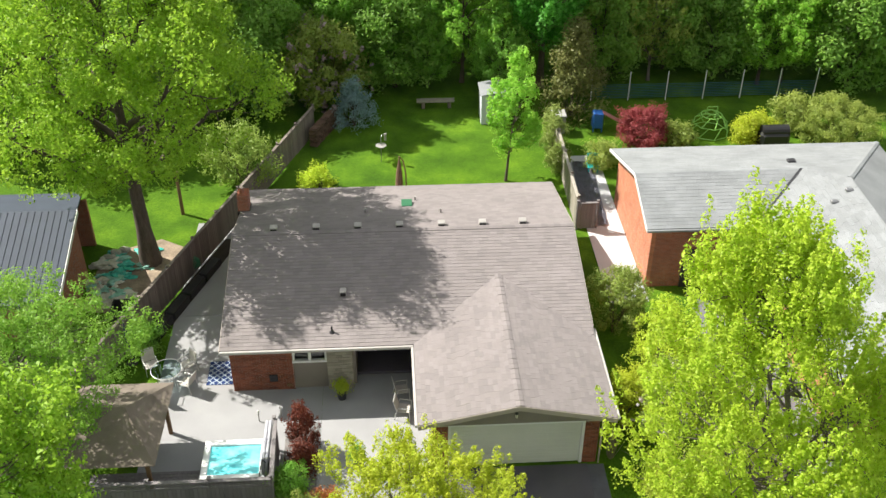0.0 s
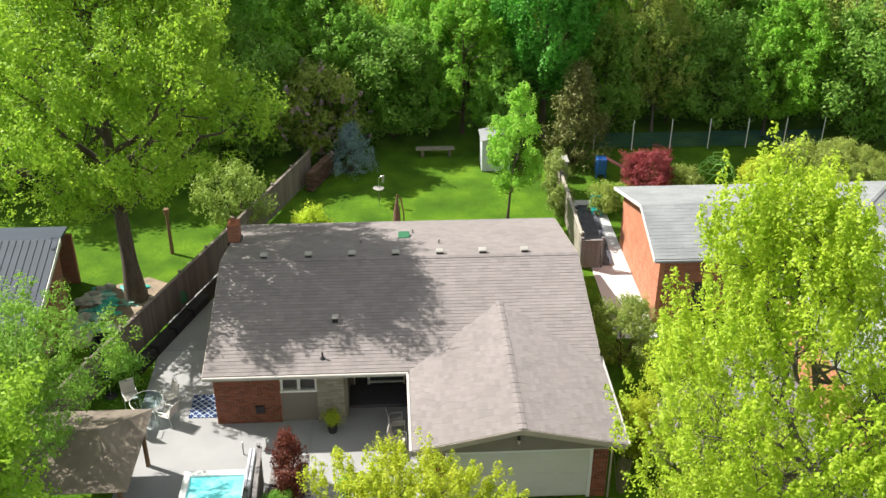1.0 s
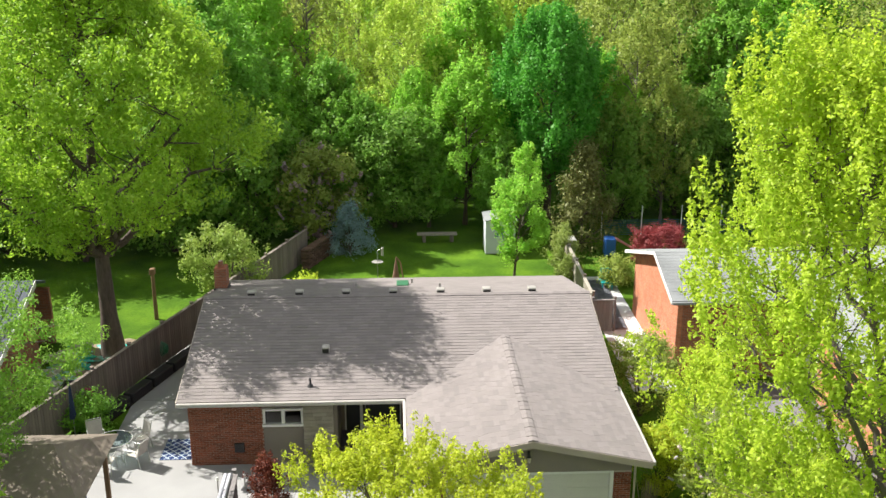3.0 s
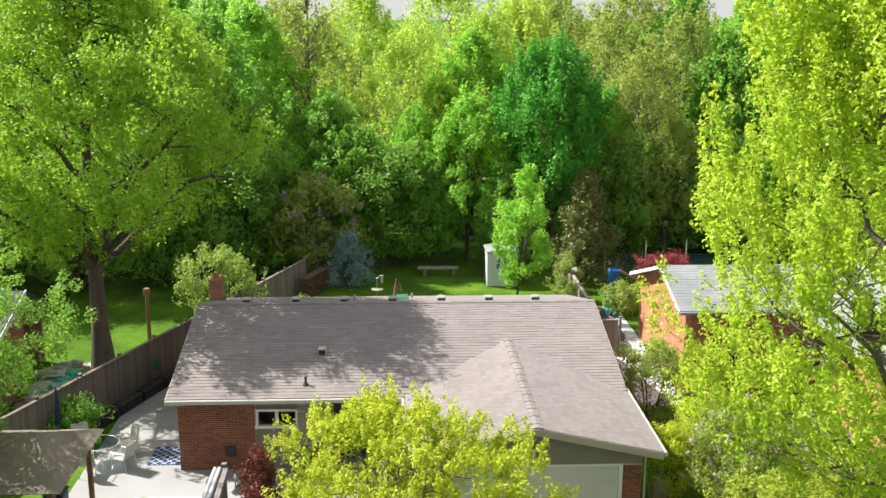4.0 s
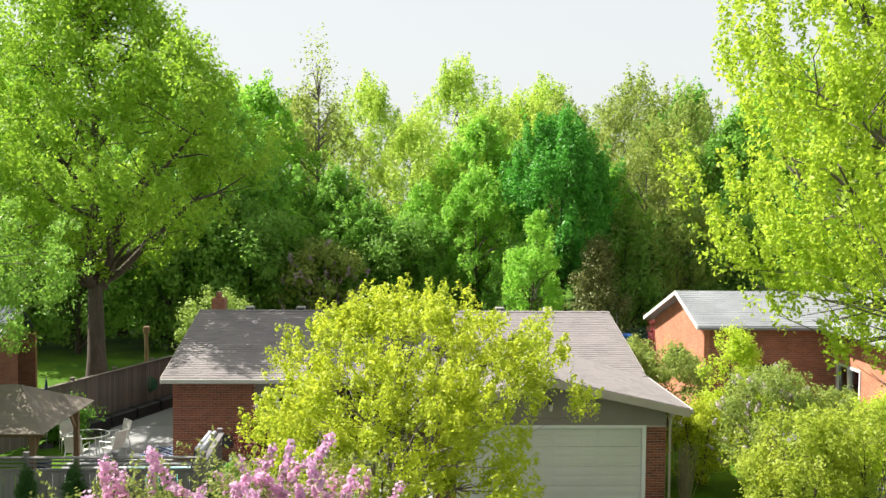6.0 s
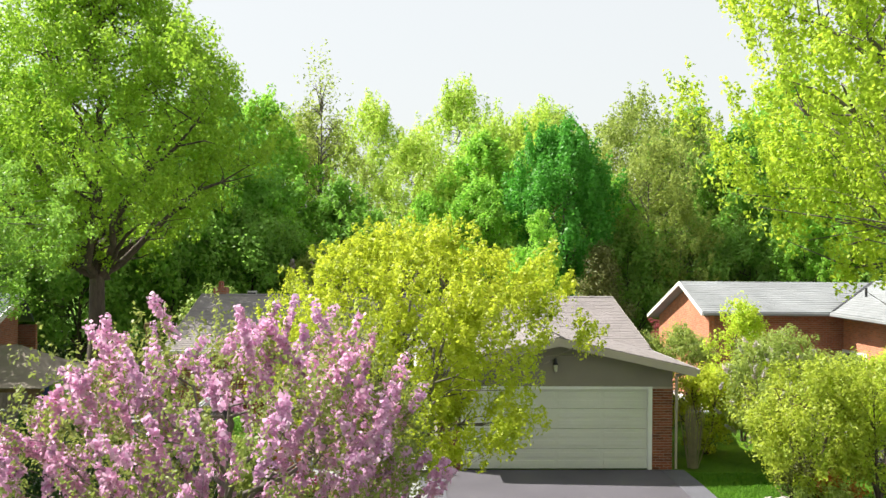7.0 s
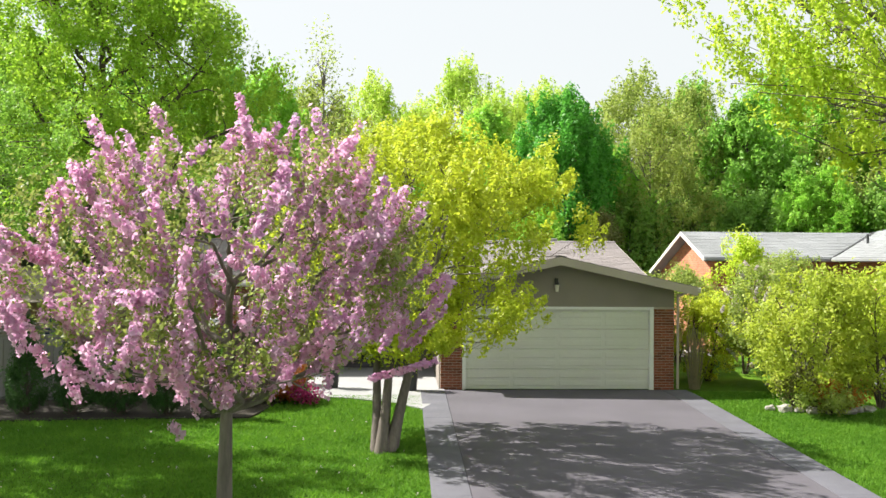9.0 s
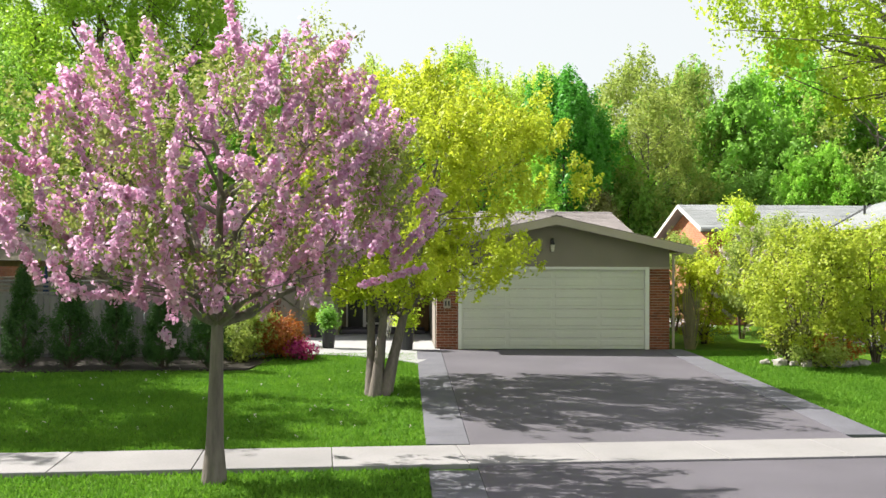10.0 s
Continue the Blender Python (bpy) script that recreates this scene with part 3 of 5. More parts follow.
wall("panel_wall", B(-4.27, 31.08, 0, -2.9, 31.2, 1.48), STUCCO, "taupe panel under the window")
wall("panel_top", B(-4.27, 31.08, 2.12, -2.9, 31.2, 2.8), STUCCO)
stone_backing = wall("stone_wall", B(-2.9, 30.96, 0, -1.87, 31.2, 2.74), STONE, "pale stone wall beside the porch")
wall("porch_wall", B(-1.87, 31.2, 0, -1.75, 33.2, 2.85), STUCCO)
wall("porch_back", B(-1.75, 33.08, 2.15, 1.1, 33.2, 3.3), STUCCO, "porch back wall")
wall("porch_back", B(-1.75, 33.08, 0, -1.6, 33.2, 2.15), STUCCO)
wall("porch_back", B(0.45, 33.08, 0, 1.1, 33.2, 2.15), WOOD, "brown timber panel beside the entrance")
wall("garage_side", B(1.12, 26.62, 0, 1.3, 33.2, 2.7), STUCCO)
wall("porch_ceiling", B(-1.86, 31.21, 2.66, 1.1, 33.07, 2.72), STUCCO)

# window in the front wall: two sashes
win = thing("window_1", "white two-sash window above a taupe panel", "window", (-3.58, 31.1, 1.5), kind="structure")
part("frame", B(-4.27, 31.0, 1.48, -4.19, 31.16, 2.12), WHITE, win)
part("frame", B(-2.98, 31.0, 1.48, -2.9, 31.16, 2.12), WHITE, win)
part("frame", B(-3.64, 31.0, 1.56, -3.53, 31.16, 2.04), WHITE, win)
part("frame", B(-4.19, 31.0, 2.04, -2.98, 31.16, 2.12), WHITE, win)
part("sill", B(-4.3, 30.95, 1.46, -2.87, 31.16, 1.555, 0.01), WHITE, win)
for xa, xb in ((-4.19, -3.64), (-3.53, -2.98)):
    part("pane", B(xa, 31.08, 1.556, xb, 31.1, 2.04), GLASS, win)

# entrance doors with glazed upper halves
entry = thing("door_1", "dark double entrance door with white trim at the back of the porch", "door", (-0.6, 33.1, 0), kind="structure")
for xa, xb in ((-1.6, -1.05), (-0.95, 0.45)):
    part("leaf", B(xa, 33.1, 0, xb, 33.16, 2.15), DARK, entry)
for xa, xb in ((-1.6, -1.55), (-1.05, -0.95), (0.4, 0.45)):
    part("trim", B(xa, 33.03, 0, xb, 33.1, 2.15), WHITE, entry)
part("trim", B(-1.55, 33.03, 2.08, 0.4, 33.1, 2.15), WHITE, entry)
part("trim", B(-0.95, 33.03, 0.25, 0.4, 33.1, 0.31), WHITE, entry)
part("pane", B(-0.65, 33.07, 1.45, 0.1, 33.095, 2.0), GLASS, entry)
part("handle", rod(bmesh.new(), (-0.85, 33.0, 1.0), (-0.85, 33.0, 1.2), 0.015), METAL, entry)
setting("porch_step", B(-1.74, 31.7, 0.03, 0.95, 33.06, 0.17, 0.02), ASPHALT, "grey concrete step before the entrance door", "step")

# garage front: gable panel, brick piers and a sectional door
gable = poly(bmesh.new(), [(1.15, 26.4, 2.2), (7.34, 26.4, 2.2), (7.34, 26.4, garage_z(7.34) - 0.14), (GXM, 26.4, GZ - 0.14), (1.15, 26.4, garage_z(1.15) - 0.14)], (0, 0.2, 0))
wall("gable_panel", gable, STUCCO, "smooth taupe gable panel over the garage door")
pier_r = wall("brick_pier", B(6.8, 26.4, 0, 7.34, 26.6, 2.2), MORTAR, "red brick pier")
pier_l = wall("brick_pier", B(1.15, 26.4, 0, 1.72, 26.6, 2.2), MORTAR)
gdoor = thing("garage_door", "closed off-white double garage door with horizontal ribbed panels", "garage door", (4.25, 26.45, 0), kind="structure")
for i in range(4):
    z0 = 0.02 + i * 0.53
    sec = part("panel", B(1.81, 26.46, z0, 6.69, 26.5, z0 + 0.522, 0.006), DOOR_WHITE, gdoor)
    for k in range(4):
        w = 4.88 / 4
        for zz in (0.09, 0.3):
            part("rib", B(1.86 + k * w, 26.447, z0 + zz, 1.76 + (k + 1) * w, 26.46, z0 + zz + 0.13, 0.006), DOOR_WHITE, sec)
for xa, xb in ((1.72, 1.81), (6.69, 6.8)):
    part("jamb", B(xa, 26.385, 0, xb, 26.5, 2.2), WHITE, gdoor, "white door trim")
part("jamb", B(1.81, 26.385, 2.13, 6.69, 26.5, 2.2), WHITE, gdoor)


# bricks of the front wall and the garage piers
def brick_field(parent, x0, x1, z0, z1, y, mat, rng, skip=None):
    me = None
    row = 0
    z = z0
    while z + 0.06 <= z1:
        x = x0 - (0.11 if row % 2 else 0.0)
        while x < x1 - 0.02:
            a, b = max(x, x0), min(x + 0.205, x1)
            if b - a > 0.03:
                full = b - a > 0.2
                if full and me is None:
                    me = mesh_of("brick", B(-0.1025, -0.016, 0, 0.1025, 0.05, 0.058, 0.004), mat)
                data = me if full else mesh_of("brick", B(-(b - a) / 2, -0.016, 0, (b - a) / 2, 0.05, 0.058, 0.004), mat)
                ob = new("brick", data)
                ob.parent = parent
                ob.location = Vector(((a + b) / 2, y + rng.uniform(-0.003, 0.003), z)) - world_of(parent)
            x += 0.216
        z += 0.0715
        row += 1


def ledge_stones(parent, x0, x1, z0, z1, y, mat, rng):
    """Split ledge stones of uneven length, proud of the wall behind."""
    z = z0
    while z < z1 - 0.06:
        h = rng.choice((0.09, 0.11, 0.14))
        h = min(h, z1 - z)
        x = x0
        while x < x1 - 0.05:
            w = min(rng.uniform(0.22, 0.5), x1 - x)
            if x1 - x - w < 0.08:
                w = x1 - x
            part("stone", B(x, y - rng.uniform(0.015, 0.04), z, x + w - 0.008, y + 0.03, z + h - 0.008, 0.008), mat, parent)
            x += w
        z += h


# ---- trees: leaf colours ----
LEAF_MAPLE = leafy("maple_leaf", (0.2, 0.34, 0.02), (0.34, 0.52, 0.03), (0.5, 0.68, 0.05), 0.55)
LEAF_LIME = leafy("lime_leaf", (0.36, 0.48, 0.025), (0.56, 0.68, 0.035), (0.7, 0.8, 0.07), 0.58)
LEAF_YELLOW = leafy("yellow_leaf", (0.34, 0.4, 0.02), (0.53, 0.59, 0.03), (0.68, 0.73, 0.05), 0.55)
LEAF_GREEN = leafy("green_leaf", (0.16, 0.34, 0.04), (0.26, 0.49, 0.06), (0.38, 0.62, 0.11), 0.6)
LEAF_FRESH = leafy("fresh_leaf", (0.22, 0.45, 0.04), (0.35, 0.62, 0.06), (0.5, 0.78, 0.1), 0.6)
LEAF_DEEP = leafy("deep_leaf", (0.065, 0.25, 0.02), (0.12, 0.39, 0.035), (0.2, 0.53, 0.07), 0.5)
LEAF_OLIVE = leafy("olive_leaf", (0.22, 0.29, 0.05), (0.37, 0.44, 0.085), (0.5, 0.56, 0.14), 0.55)
LEAF_BROWN = leafy("budding_leaf", (0.16, 0.12, 0.064), (0.304, 0.224, 0.112), (0.48, 0.4, 0.208), 0.5)
LEAF_DARK = leafy("shade_leaf", (0.16, 0.32, 0.05), (0.27, 0.46, 0.07), (0.4, 0.58, 0.11), 0.6)
LEAF_CEDAR = leafy("cedar_leaf", (0.03, 0.085, 0.015), (0.055, 0.13, 0.025), (0.09, 0.19, 0.04), 0.3)
LEAF_PINE = leafy("spruce_needle", (0.1, 0.13, 0.03), (0.19, 0.2, 0.05), (0.3, 0.28, 0.08), 0.25)
LEAF_BLUE = leafy("blue_spruce_needle", (0.16, 0.26, 0.27), (0.26, 0.38, 0.4), (0.4, 0.52, 0.54), 0.25)
LEAF_RED = leafy("red_leaf", (0.26, 0.04, 0.05), (0.4, 0.075, 0.085), (0.5, 0.14, 0.13), 0.4)
LEAF_MAROON = leafy("maroon_leaf", (0.07, 0.015, 0.012), (0.15, 0.035, 0.02), (0.28, 0.08, 0.04), 0.3)
BLOSSOM = leafy("pink_blossom", (0.58, 0.22, 0.48), (0.74, 0.42, 0.65), (0.8, 0.68, 0.77), 0.55, 0.5, (1, 1, 1))
WHITE_BLOSSOM = leafy("white_blossom", (0.5, 0.42, 0.42), (0.65, 0.55, 0.55), (0.8, 0.75, 0.72), 0.4)

# the big maple beyond the left fence
stand(tree("maple_tree", "tall maple with a broad yellow-green spring crown beyond the fence", "tree", 16.3, 5.2, 5.6, LEAF_MAPLE, BARK, 3, "egg", 420, 225, 0.16, 0.42, 0.8, 1.2, hollow=0.25, twig=0.035, limbs=26), -11.8, 40.4, 0)
# the lime-green tree near the camera
stand(tree("lime_green_tree", "tall tree with dense lime-green young leaves beside the driveway", "tree", 15.0, 3.8, 4.75, LEAF_LIME, BARK_GREY, 5, "spire", 600, 250, 0.1, 0.28, 0.5, 1.8, lean=(-3.9, 0.5), hollow=0.25, twig=0.022, limbs=24, tuft=45), 12.7, 18.2, ground_z(9, 18))
# the yellow-green tree on the front lawn, several stems
stand(tree("multi_stem_tree", "several-stemmed tree with yellow-green leaves on the front lawn", "tree", 5.9, 1.6, 3.05, LEAF_YELLOW, BARK_GREY, 7, "round", 300, 260, 0.085, 0.1, 0.36, 1.3, lean=(0.8, 2.2), stems=5, hollow=0.25, twig=0.016, limbs=20, stem_spread=0.22), -0.2, 18.8, ground_z(0, 18.8))
# the pink blossom tree by the sidewalk
stand(tree("crabapple_tree", "crabapple in full pink blossom on a single grey trunk", "tree", 4.65, 2.15, 2.55, leafy("crabapple_leaf", (0.16, 0.2, 0.04), (0.29, 0.33, 0.07), (0.42, 0.45, 0.13), 0.5), BARK_GREY, 11, "round", 190, 140, 0.06, 0.12, 0.3, 1.6, hollow=0.2, twig=0.012, rise=0.5, limbs=24, tuft=12,
           extra=(BLOSSOM, "dense clusters of pink blossom", 2.3, 0.06, "blossom", 0.8)), -1.95, 12.0, -0.33)
# the pale green tree by the gazebo
stand(tree("garden_tree", "light green garden tree overhanging the gazebo", "tree", 8.2, 3.2, 4.2, leafy("garden_leaf", (0.15, 0.3, 0.035), (0.26, 0.45, 0.05), (0.4, 0.6, 0.09), 0.55), BARK_GREY, 13, "round", 330, 180, 0.1, 0.16, 0.6, 1.0, hollow=0.25, limbs=18), -13.3, 26.0, 0)
# the tree that shades the front lawn from beside it
stand(tree("lawn_tree", "broad green tree shading the front lawn", "tree", 10.6, 3.2, 3.4, LEAF_MAPLE, BARK, 15, "round", 220, 150, 0.16, 0.2, 0.6, 1.1, limbs=16), -12.6, 20.2, -0.1)
# young tree in the back lawn
stand(tree("young_tree", "slender young tree with bright green leaves on the back lawn", "tree", 7.0, 1.8, 1.25, LEAF_FRESH, BARK, 17, "egg", 60, 230, 0.13, 0.07, 0.32, 1.3, hollow=0.2, lean=(0.45, 0)), 6.17, 46.9, 0)
# dark round tree
stand(tree("round_tree", "dense dark green tree with a rounded crown before the woods", "tree", 11.2, 3.0, 2.75, LEAF_DEEP, BARK, 19, "round", 280, 170, 0.2, 0.25, 0.35, 2.0, hollow=0.45, limbs=16, tuft=60), 9.45, 58.0, 0)

# the woods behind: a few kinds, repeated with turns and sizes
kinds = {
    "fresh": tree("woodland_tree", "tall woodland tree in fresh green leaf", "tree", 15, 2.5, 4.2, LEAF_FRESH, BARK, 23, "egg", 210, 130, 0.27, 0.2, 0.75, 1.3, limbs=16, group="woodland trees"),
    "green": tree("woodland_tree", "tall mid-green woodland tree", "tree", 13, 1.5, 3.8, LEAF_GREEN, BARK, 29, "egg", 210, 130, 0.27, 0.2, 0.7, 1.3, limbs=16, group="woodland trees"),
    "lime": tree("woodland_tree", "tall woodland tree with thin yellow-green spring leaves", "tree", 17.5, 2.5, 5.4, leafy("spring_leaf", (0.36, 0.47, 0.05), (0.56, 0.7, 0.09), (0.74, 0.85, 0.15), 0.45), BARK_GREY, 31, "egg", 260, 100, 0.25, 0.2, 0.8, 1.7, limbs=18, group="woodland trees"),
    "olive": tree("woodland_tree", "half-leafed olive-brown woodland tree", "tree", 16, 3, 4.2, LEAF_OLIVE, BARK_GREY, 37, "egg", 200, 75, 0.24, 0.2, 0.75, 1.5, limbs=20, group="woodland trees"),
    "dark": tree("understorey_tree", "low mid-green understorey tree at the wood's edge", "tree", 8, 0.3, 3.2, LEAF_DARK, BARK, 41, "round", 150, 110, 0.27, 0.15, 0.7, 1.2, group="woodland trees"),
}
PLACES = [
    ("green", -10, 58, 1.0), ("fresh", -8.5, 64, 0.92), ("green", -16, 60, 1.05), ("fresh", -22, 62, 1.0), ("olive", -5.5, 68, 0.88), ("green", -3.5, 60, 0.68), ("fresh", -11.5, 71, 0.95),
    ("fresh", 4.6, 59.0, 0.6), ("lime", 4.5, 76, 0.93), ("lime", 9.5, 73, 0.8), ("lime", -2, 74, 0.85), ("lime", 1.0, 65, 0.68), ("fresh", 5.5, 66, 0.8), ("olive", 14.5, 66, 0.85), ("lime", 6.5, 69, 0.75),
    ("olive", 17.0, 72, 0.98), ("green", 20.5, 70, 1.1), ("olive", 15, 60, 0.72), ("green", 21.5, 62, 0.95), ("fresh", 26, 66, 1.05), ("olive", 29, 60, 0.95), ("green", 33, 64, 1.1), ("olive", 12.5, 75, 0.9),
    ("fresh", 38, 68, 1.0), ("green", -28, 60, 1.2), ("lime", -26, 70, 0.9), ("green", -34, 66, 1.1), ("fresh", -15, 72, 0.98), ("lime", 12, 82, 0.9), ("fresh", -20, 78, 0.95), ("olive", 18.5, 64, 0.85),
    ("green", 27, 76, 1.1), ("lime", 34, 78, 0.95), ("olive", -8, 77, 0.9), ("olive", 23, 82, 1.0), ("dark", -12, 54.5, 0.95), ("dark", -16.5, 53, 1.0), ("dark", -21, 54, 1.1), ("dark", -8, 56, 0.85),
    ("dark", 0.3, 58.6, 0.75), ("dark", 13.5, 59, 0.8), ("olive", 16.6, 58.8, 0.5), ("dark", 18, 60.5, 0.85), ("dark", 20.8, 59, 0.8), ("fresh", 25.0, 58, 0.55), ("dark", 29, 57, 0.9), ("dark", -26, 55, 1.1),
    ("dark", 33, 57, 1.0), ("fresh", 1.6, 61.0, 0.55), ("fresh", -7.0, 58.0, 0.5), ("green", -1.3, 58.6, 0.55), ("green", 2.4, 58.5, 0.45), ("fresh", -12, 56.5, 0.5), ("green", 6.8, 56.6, 0.42), ("fresh", 23.5, 57.8, 0.5), ("fresh", 13.0, 61, 0.6),
]
stand(tree("bare_tree", "tall nearly bare tree with thin grey branches", "tree", 17.0, 4.0, 2.2, LEAF_OLIVE, BARK_GREY, 43, "egg", 150, 10, 0.2, 0.2, 0.6, 2.0, hollow=0.1, twig=0.035, limbs=40), -5.2, 66.0, 0)
rng = random.Random(4)
used = set()
for kind, x, y, s in PLACES:
    m = pose(x, y, 0, 0, 0, rng.uniform(0, 360))
    ob = kinds[kind]
    if kind in used:
        ob = copy_thing(ob, m)
    used.add(kind)
    ob.matrix_basis = m @ Matrix.Diagonal((s * rng.uniform(0.9, 1.1), s * rng.uniform(0.9, 1.1), s, 1))


# ---- fixtures on the house ----
chimney = part("chimney", B(-7.12, 39.3, 2.6, -6.62, 39.95, 4.25, 0.01), BRICK_JOIN, house, "red brick chimney stack")
part("flue", rod(bmesh.new(), (-6.87, 39.62, 4.25), (-6.87, 39.62, 4.5), 0.12, 0.1, 10), BRICK_JOIN, chimney, "clay flue pot")
part("flashing", B(-7.16, 39.25, 3.2, -6.58, 40.0, 3.42), BLACK, chimney, "black lead flashing")


def box_vent(x, y, w=0.32, mat=None):
    z = main_z(y)
    ob = part("roof_vent", B(x - w / 2, y - 0.15, z - 0.03, x + w / 2, y + 0.17, z + 0.2, 0.02), mat or GALV, roof, "squat metal roof vent")
    part("vent_mouth", B(x - w * 0.42, y - 0.17, z + 0.0, x + w * 0.42, y - 0.151, z + 0.15), BLACK, ob)


for x in (-5.25, -3.41, -1.61, 0.21, 2.05, 3.85, 5.62):
    box_vent(x, 36.75)
box_vent(-2.2, 33.0, 0.26)
stack = part("vent_pipe", rod(bmesh.new(), (-2.62, 31.1, 2.85), (-2.62, 31.1, 3.2), 0.04), DARK, roof)
part("vent_boot", rod(bmesh.new(), (-2.62, 31.1, 2.9), (-2.62, 31.1, 3.0), 0.12, 0.05), DARK, stack)
for x, y in ((1.0, 40.2), (-1.3, 38.7), (2.1, 38.4)):
    part("vent_pipe", rod(bmesh.new(), (x, y, main_z(y) - 0.05), (x, y, main_z(y) + 0.22), 0.045), GALV, roof)
GREEN_PAINT = surface("green_paint", (0.03, 0.16, 0.075), 0.5, big=3, fine=30, vary=0.2, bump=0.1)
part("skylight", B(0.35, 39.35, main_z(39.7) - 0.08, 0.85, 39.95, main_z(39.5) + 0.08, 0.02), GREEN_PAINT, roof, "small green roof hatch")

lamp = thing("wall_lantern", "dark metal wall lantern on the garage gable", "lamp", (4.2, 26.3, 2.6))
part("bracket", B(4.16, 26.33, 2.78, 4.24, 26.4, 2.95, 0.01), DARK, lamp)
part("lantern_top", rod(bmesh.new(), (4.2, 26.29, 2.78), (4.2, 26.29, 2.92), 0.07, 0.02), DARK, lamp)
part("lantern_glass", rod(bmesh.new(), (4.2, 26.29, 2.6), (4.2, 26.29, 2.78), 0.04, 0.06), surface("frosted_glass", (0.75, 0.7, 0.6), 0.3), lamp, "pale frosted glass")
plaque = thing("number_plaque", "small pale plaque on the brick garage pier", "sign", (1.42, 26.36, 1.2))
part("board", B(1.33, 26.36, 1.1, 1.52, 26.384, 1.34, 0.005), TRIM, plaque)
part("bar", B(1.37, 26.352, 1.16, 1.41, 26.36, 1.29), DARK, plaque)
part("bar", B(1.45, 26.352, 1.16, 1.49, 26.36, 1.29), DARK, plaque)
meter = thing("meter_box", "dark metal grille box on the brick front wall", "meter", (-5.1, 30.95, 0.6))
part("body", B(-5.28, 30.93, 0.52, -4.95, 31.0, 0.86, 0.01), BLACK, meter)
for i in range(4):
    part("bar", B(-5.26 + i * 0.085, 30.915, 0.54, -5.23 + i * 0.085, 30.93, 0.84), BLACK, meter)
spout = thing("dryer_vent", "small brown wall vent near the ground", "vent", (-4.5, 31.0, 0.3))
part("hood", B(-4.6, 30.94, 0.22, -4.42, 31.0, 0.36, 0.01), WOOD, spout)


# ---- fences ----
def board_fence(name, label, a, b, height, mat, panel=2.4, board=0.15, rail_mat=None, lattice=False, base=None):
    """Posts, rails and upright boards from a to b."""
    a, b = Vector((*a, 0)), Vector((*b, 0))
    L = (b - a).length
    d = (b - a) / L
    turn = math.degrees(math.atan2(d.y, d.x))
    ob = thing(name, label, "fence", a)
    ob.rotation_euler.z = radians(turn)
    n = int(L / board)
    me = mesh_of("board", B(0, -0.011, 0.06, board - 0.008, 0.011, height - (0.4 if lattice else 0.06), 0.003), mat)
    rng = random.Random(n)
    for i in range(n):
        o = new("board", me)
        o.parent, o.location = ob, (i * board, rng.uniform(-0.004, 0.004), rng.uniform(-0.015, 0.015))
        o.rotation_euler.y = rng.uniform(-0.006, 0.006)
    m = max(1, round(L / panel))
    pm = mesh_of("post", B(-0.05, -0.05, -0.1, 0.05, 0.05, height + 0.06, 0.01), mat)
    cm = mesh_of("post_cap", B(-0.075, -0.075, height + 0.06, 0.075, 0.075, height + 0.1, 0.012), mat)
    for i in range(m + 1):
        o = new("post", pm)
        o.parent, o.location = ob, (L * i / m, 0.065, 0)
        c = new("post_cap", cm)
        c.parent = o
    rm = mesh_of("rail", B(0.0, 0.012, 0, L / m - 0.1, 0.05, 0.09), mat)
    top = mesh_of("top_rail", B(0, -0.06, height - 0.05, L / m, 0.1, height - 0.01, 0.008), mat)
    slat = mesh_of("slat", B(0.0, -0.012, 0, L / m - 0.1, 0.012, 0.05, 0.003), mat)
    for i in range(m):
        for z in (0.3, height - 0.44 if lattice else height - 0.4):
            o = new("rail", rm)
            o.parent, o.location = ob, (L * i / m + 0.05, 0, z)
        if lattice:
            for z in (height - 0.34, height - 0.24, height - 0.14):
                o = new("slat", slat)
                o.parent, o.location = ob, (L * i / m + 0.05, 0, z)
        o = new("top_rail", top)
        o.parent, o.location = ob, (L * i / m, 0, 0)
    return ob


board_fence("fence", "weathered brown board fence between the gardens", (-14.4, 26.4), (-4.45, 52.7), 1.8, FENCE)
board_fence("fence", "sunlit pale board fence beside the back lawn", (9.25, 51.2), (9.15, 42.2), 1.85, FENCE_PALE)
board_fence("fence", "dark grey gate panel closing the side passage", (9.2, 42.0), (10.2, 42.0), 1.6, GREY_WOOD)
IVY = leafy("ivy_leaf", (0.16, 0.22, 0.04), (0.28, 0.35, 0.07), (0.42, 0.46, 0.12), 0.4)
for k, (y, h, sd) in enumerate(((50.6, 2.2, 97), (49.2, 2.15, 98), (47.6, 1.5, 99))):
    stand(tree("climbing_vine", "olive-green vine scrambling over the pale fence", "vine", h, 0.2, 0.45, IVY, BARK, sd, "round", 40, 90, 0.1, 0.02, 0.22, 1.0, stems=3, twig=0.008), 9.1, y, 0)
# grey deck screen round the hot tub
board_fence("deck_screen", "grey board screen along the front of the deck", (-13.2, 24.55), (-4.62, 24.55), 1.85, GREY_WOOD, lattice=True)
board_fence("deck_screen", "grey board screen beside the hot tub", (-4.6, 24.62), (-4.68, 27.6), 1.75, GREY_WOOD, lattice=True)

# ---- deck and patio ----
deck = thing("deck", "grey timber deck round the hot tub", "deck", (-8.5, 26.2, 0.02), kind="structure")
for i in range(13):
    part("plank", B(-11.6, 24.75 + i * 0.15, 0.03, -4.75, 24.89 + i * 0.15, 0.075, 0.004), GREY_WOOD, deck)

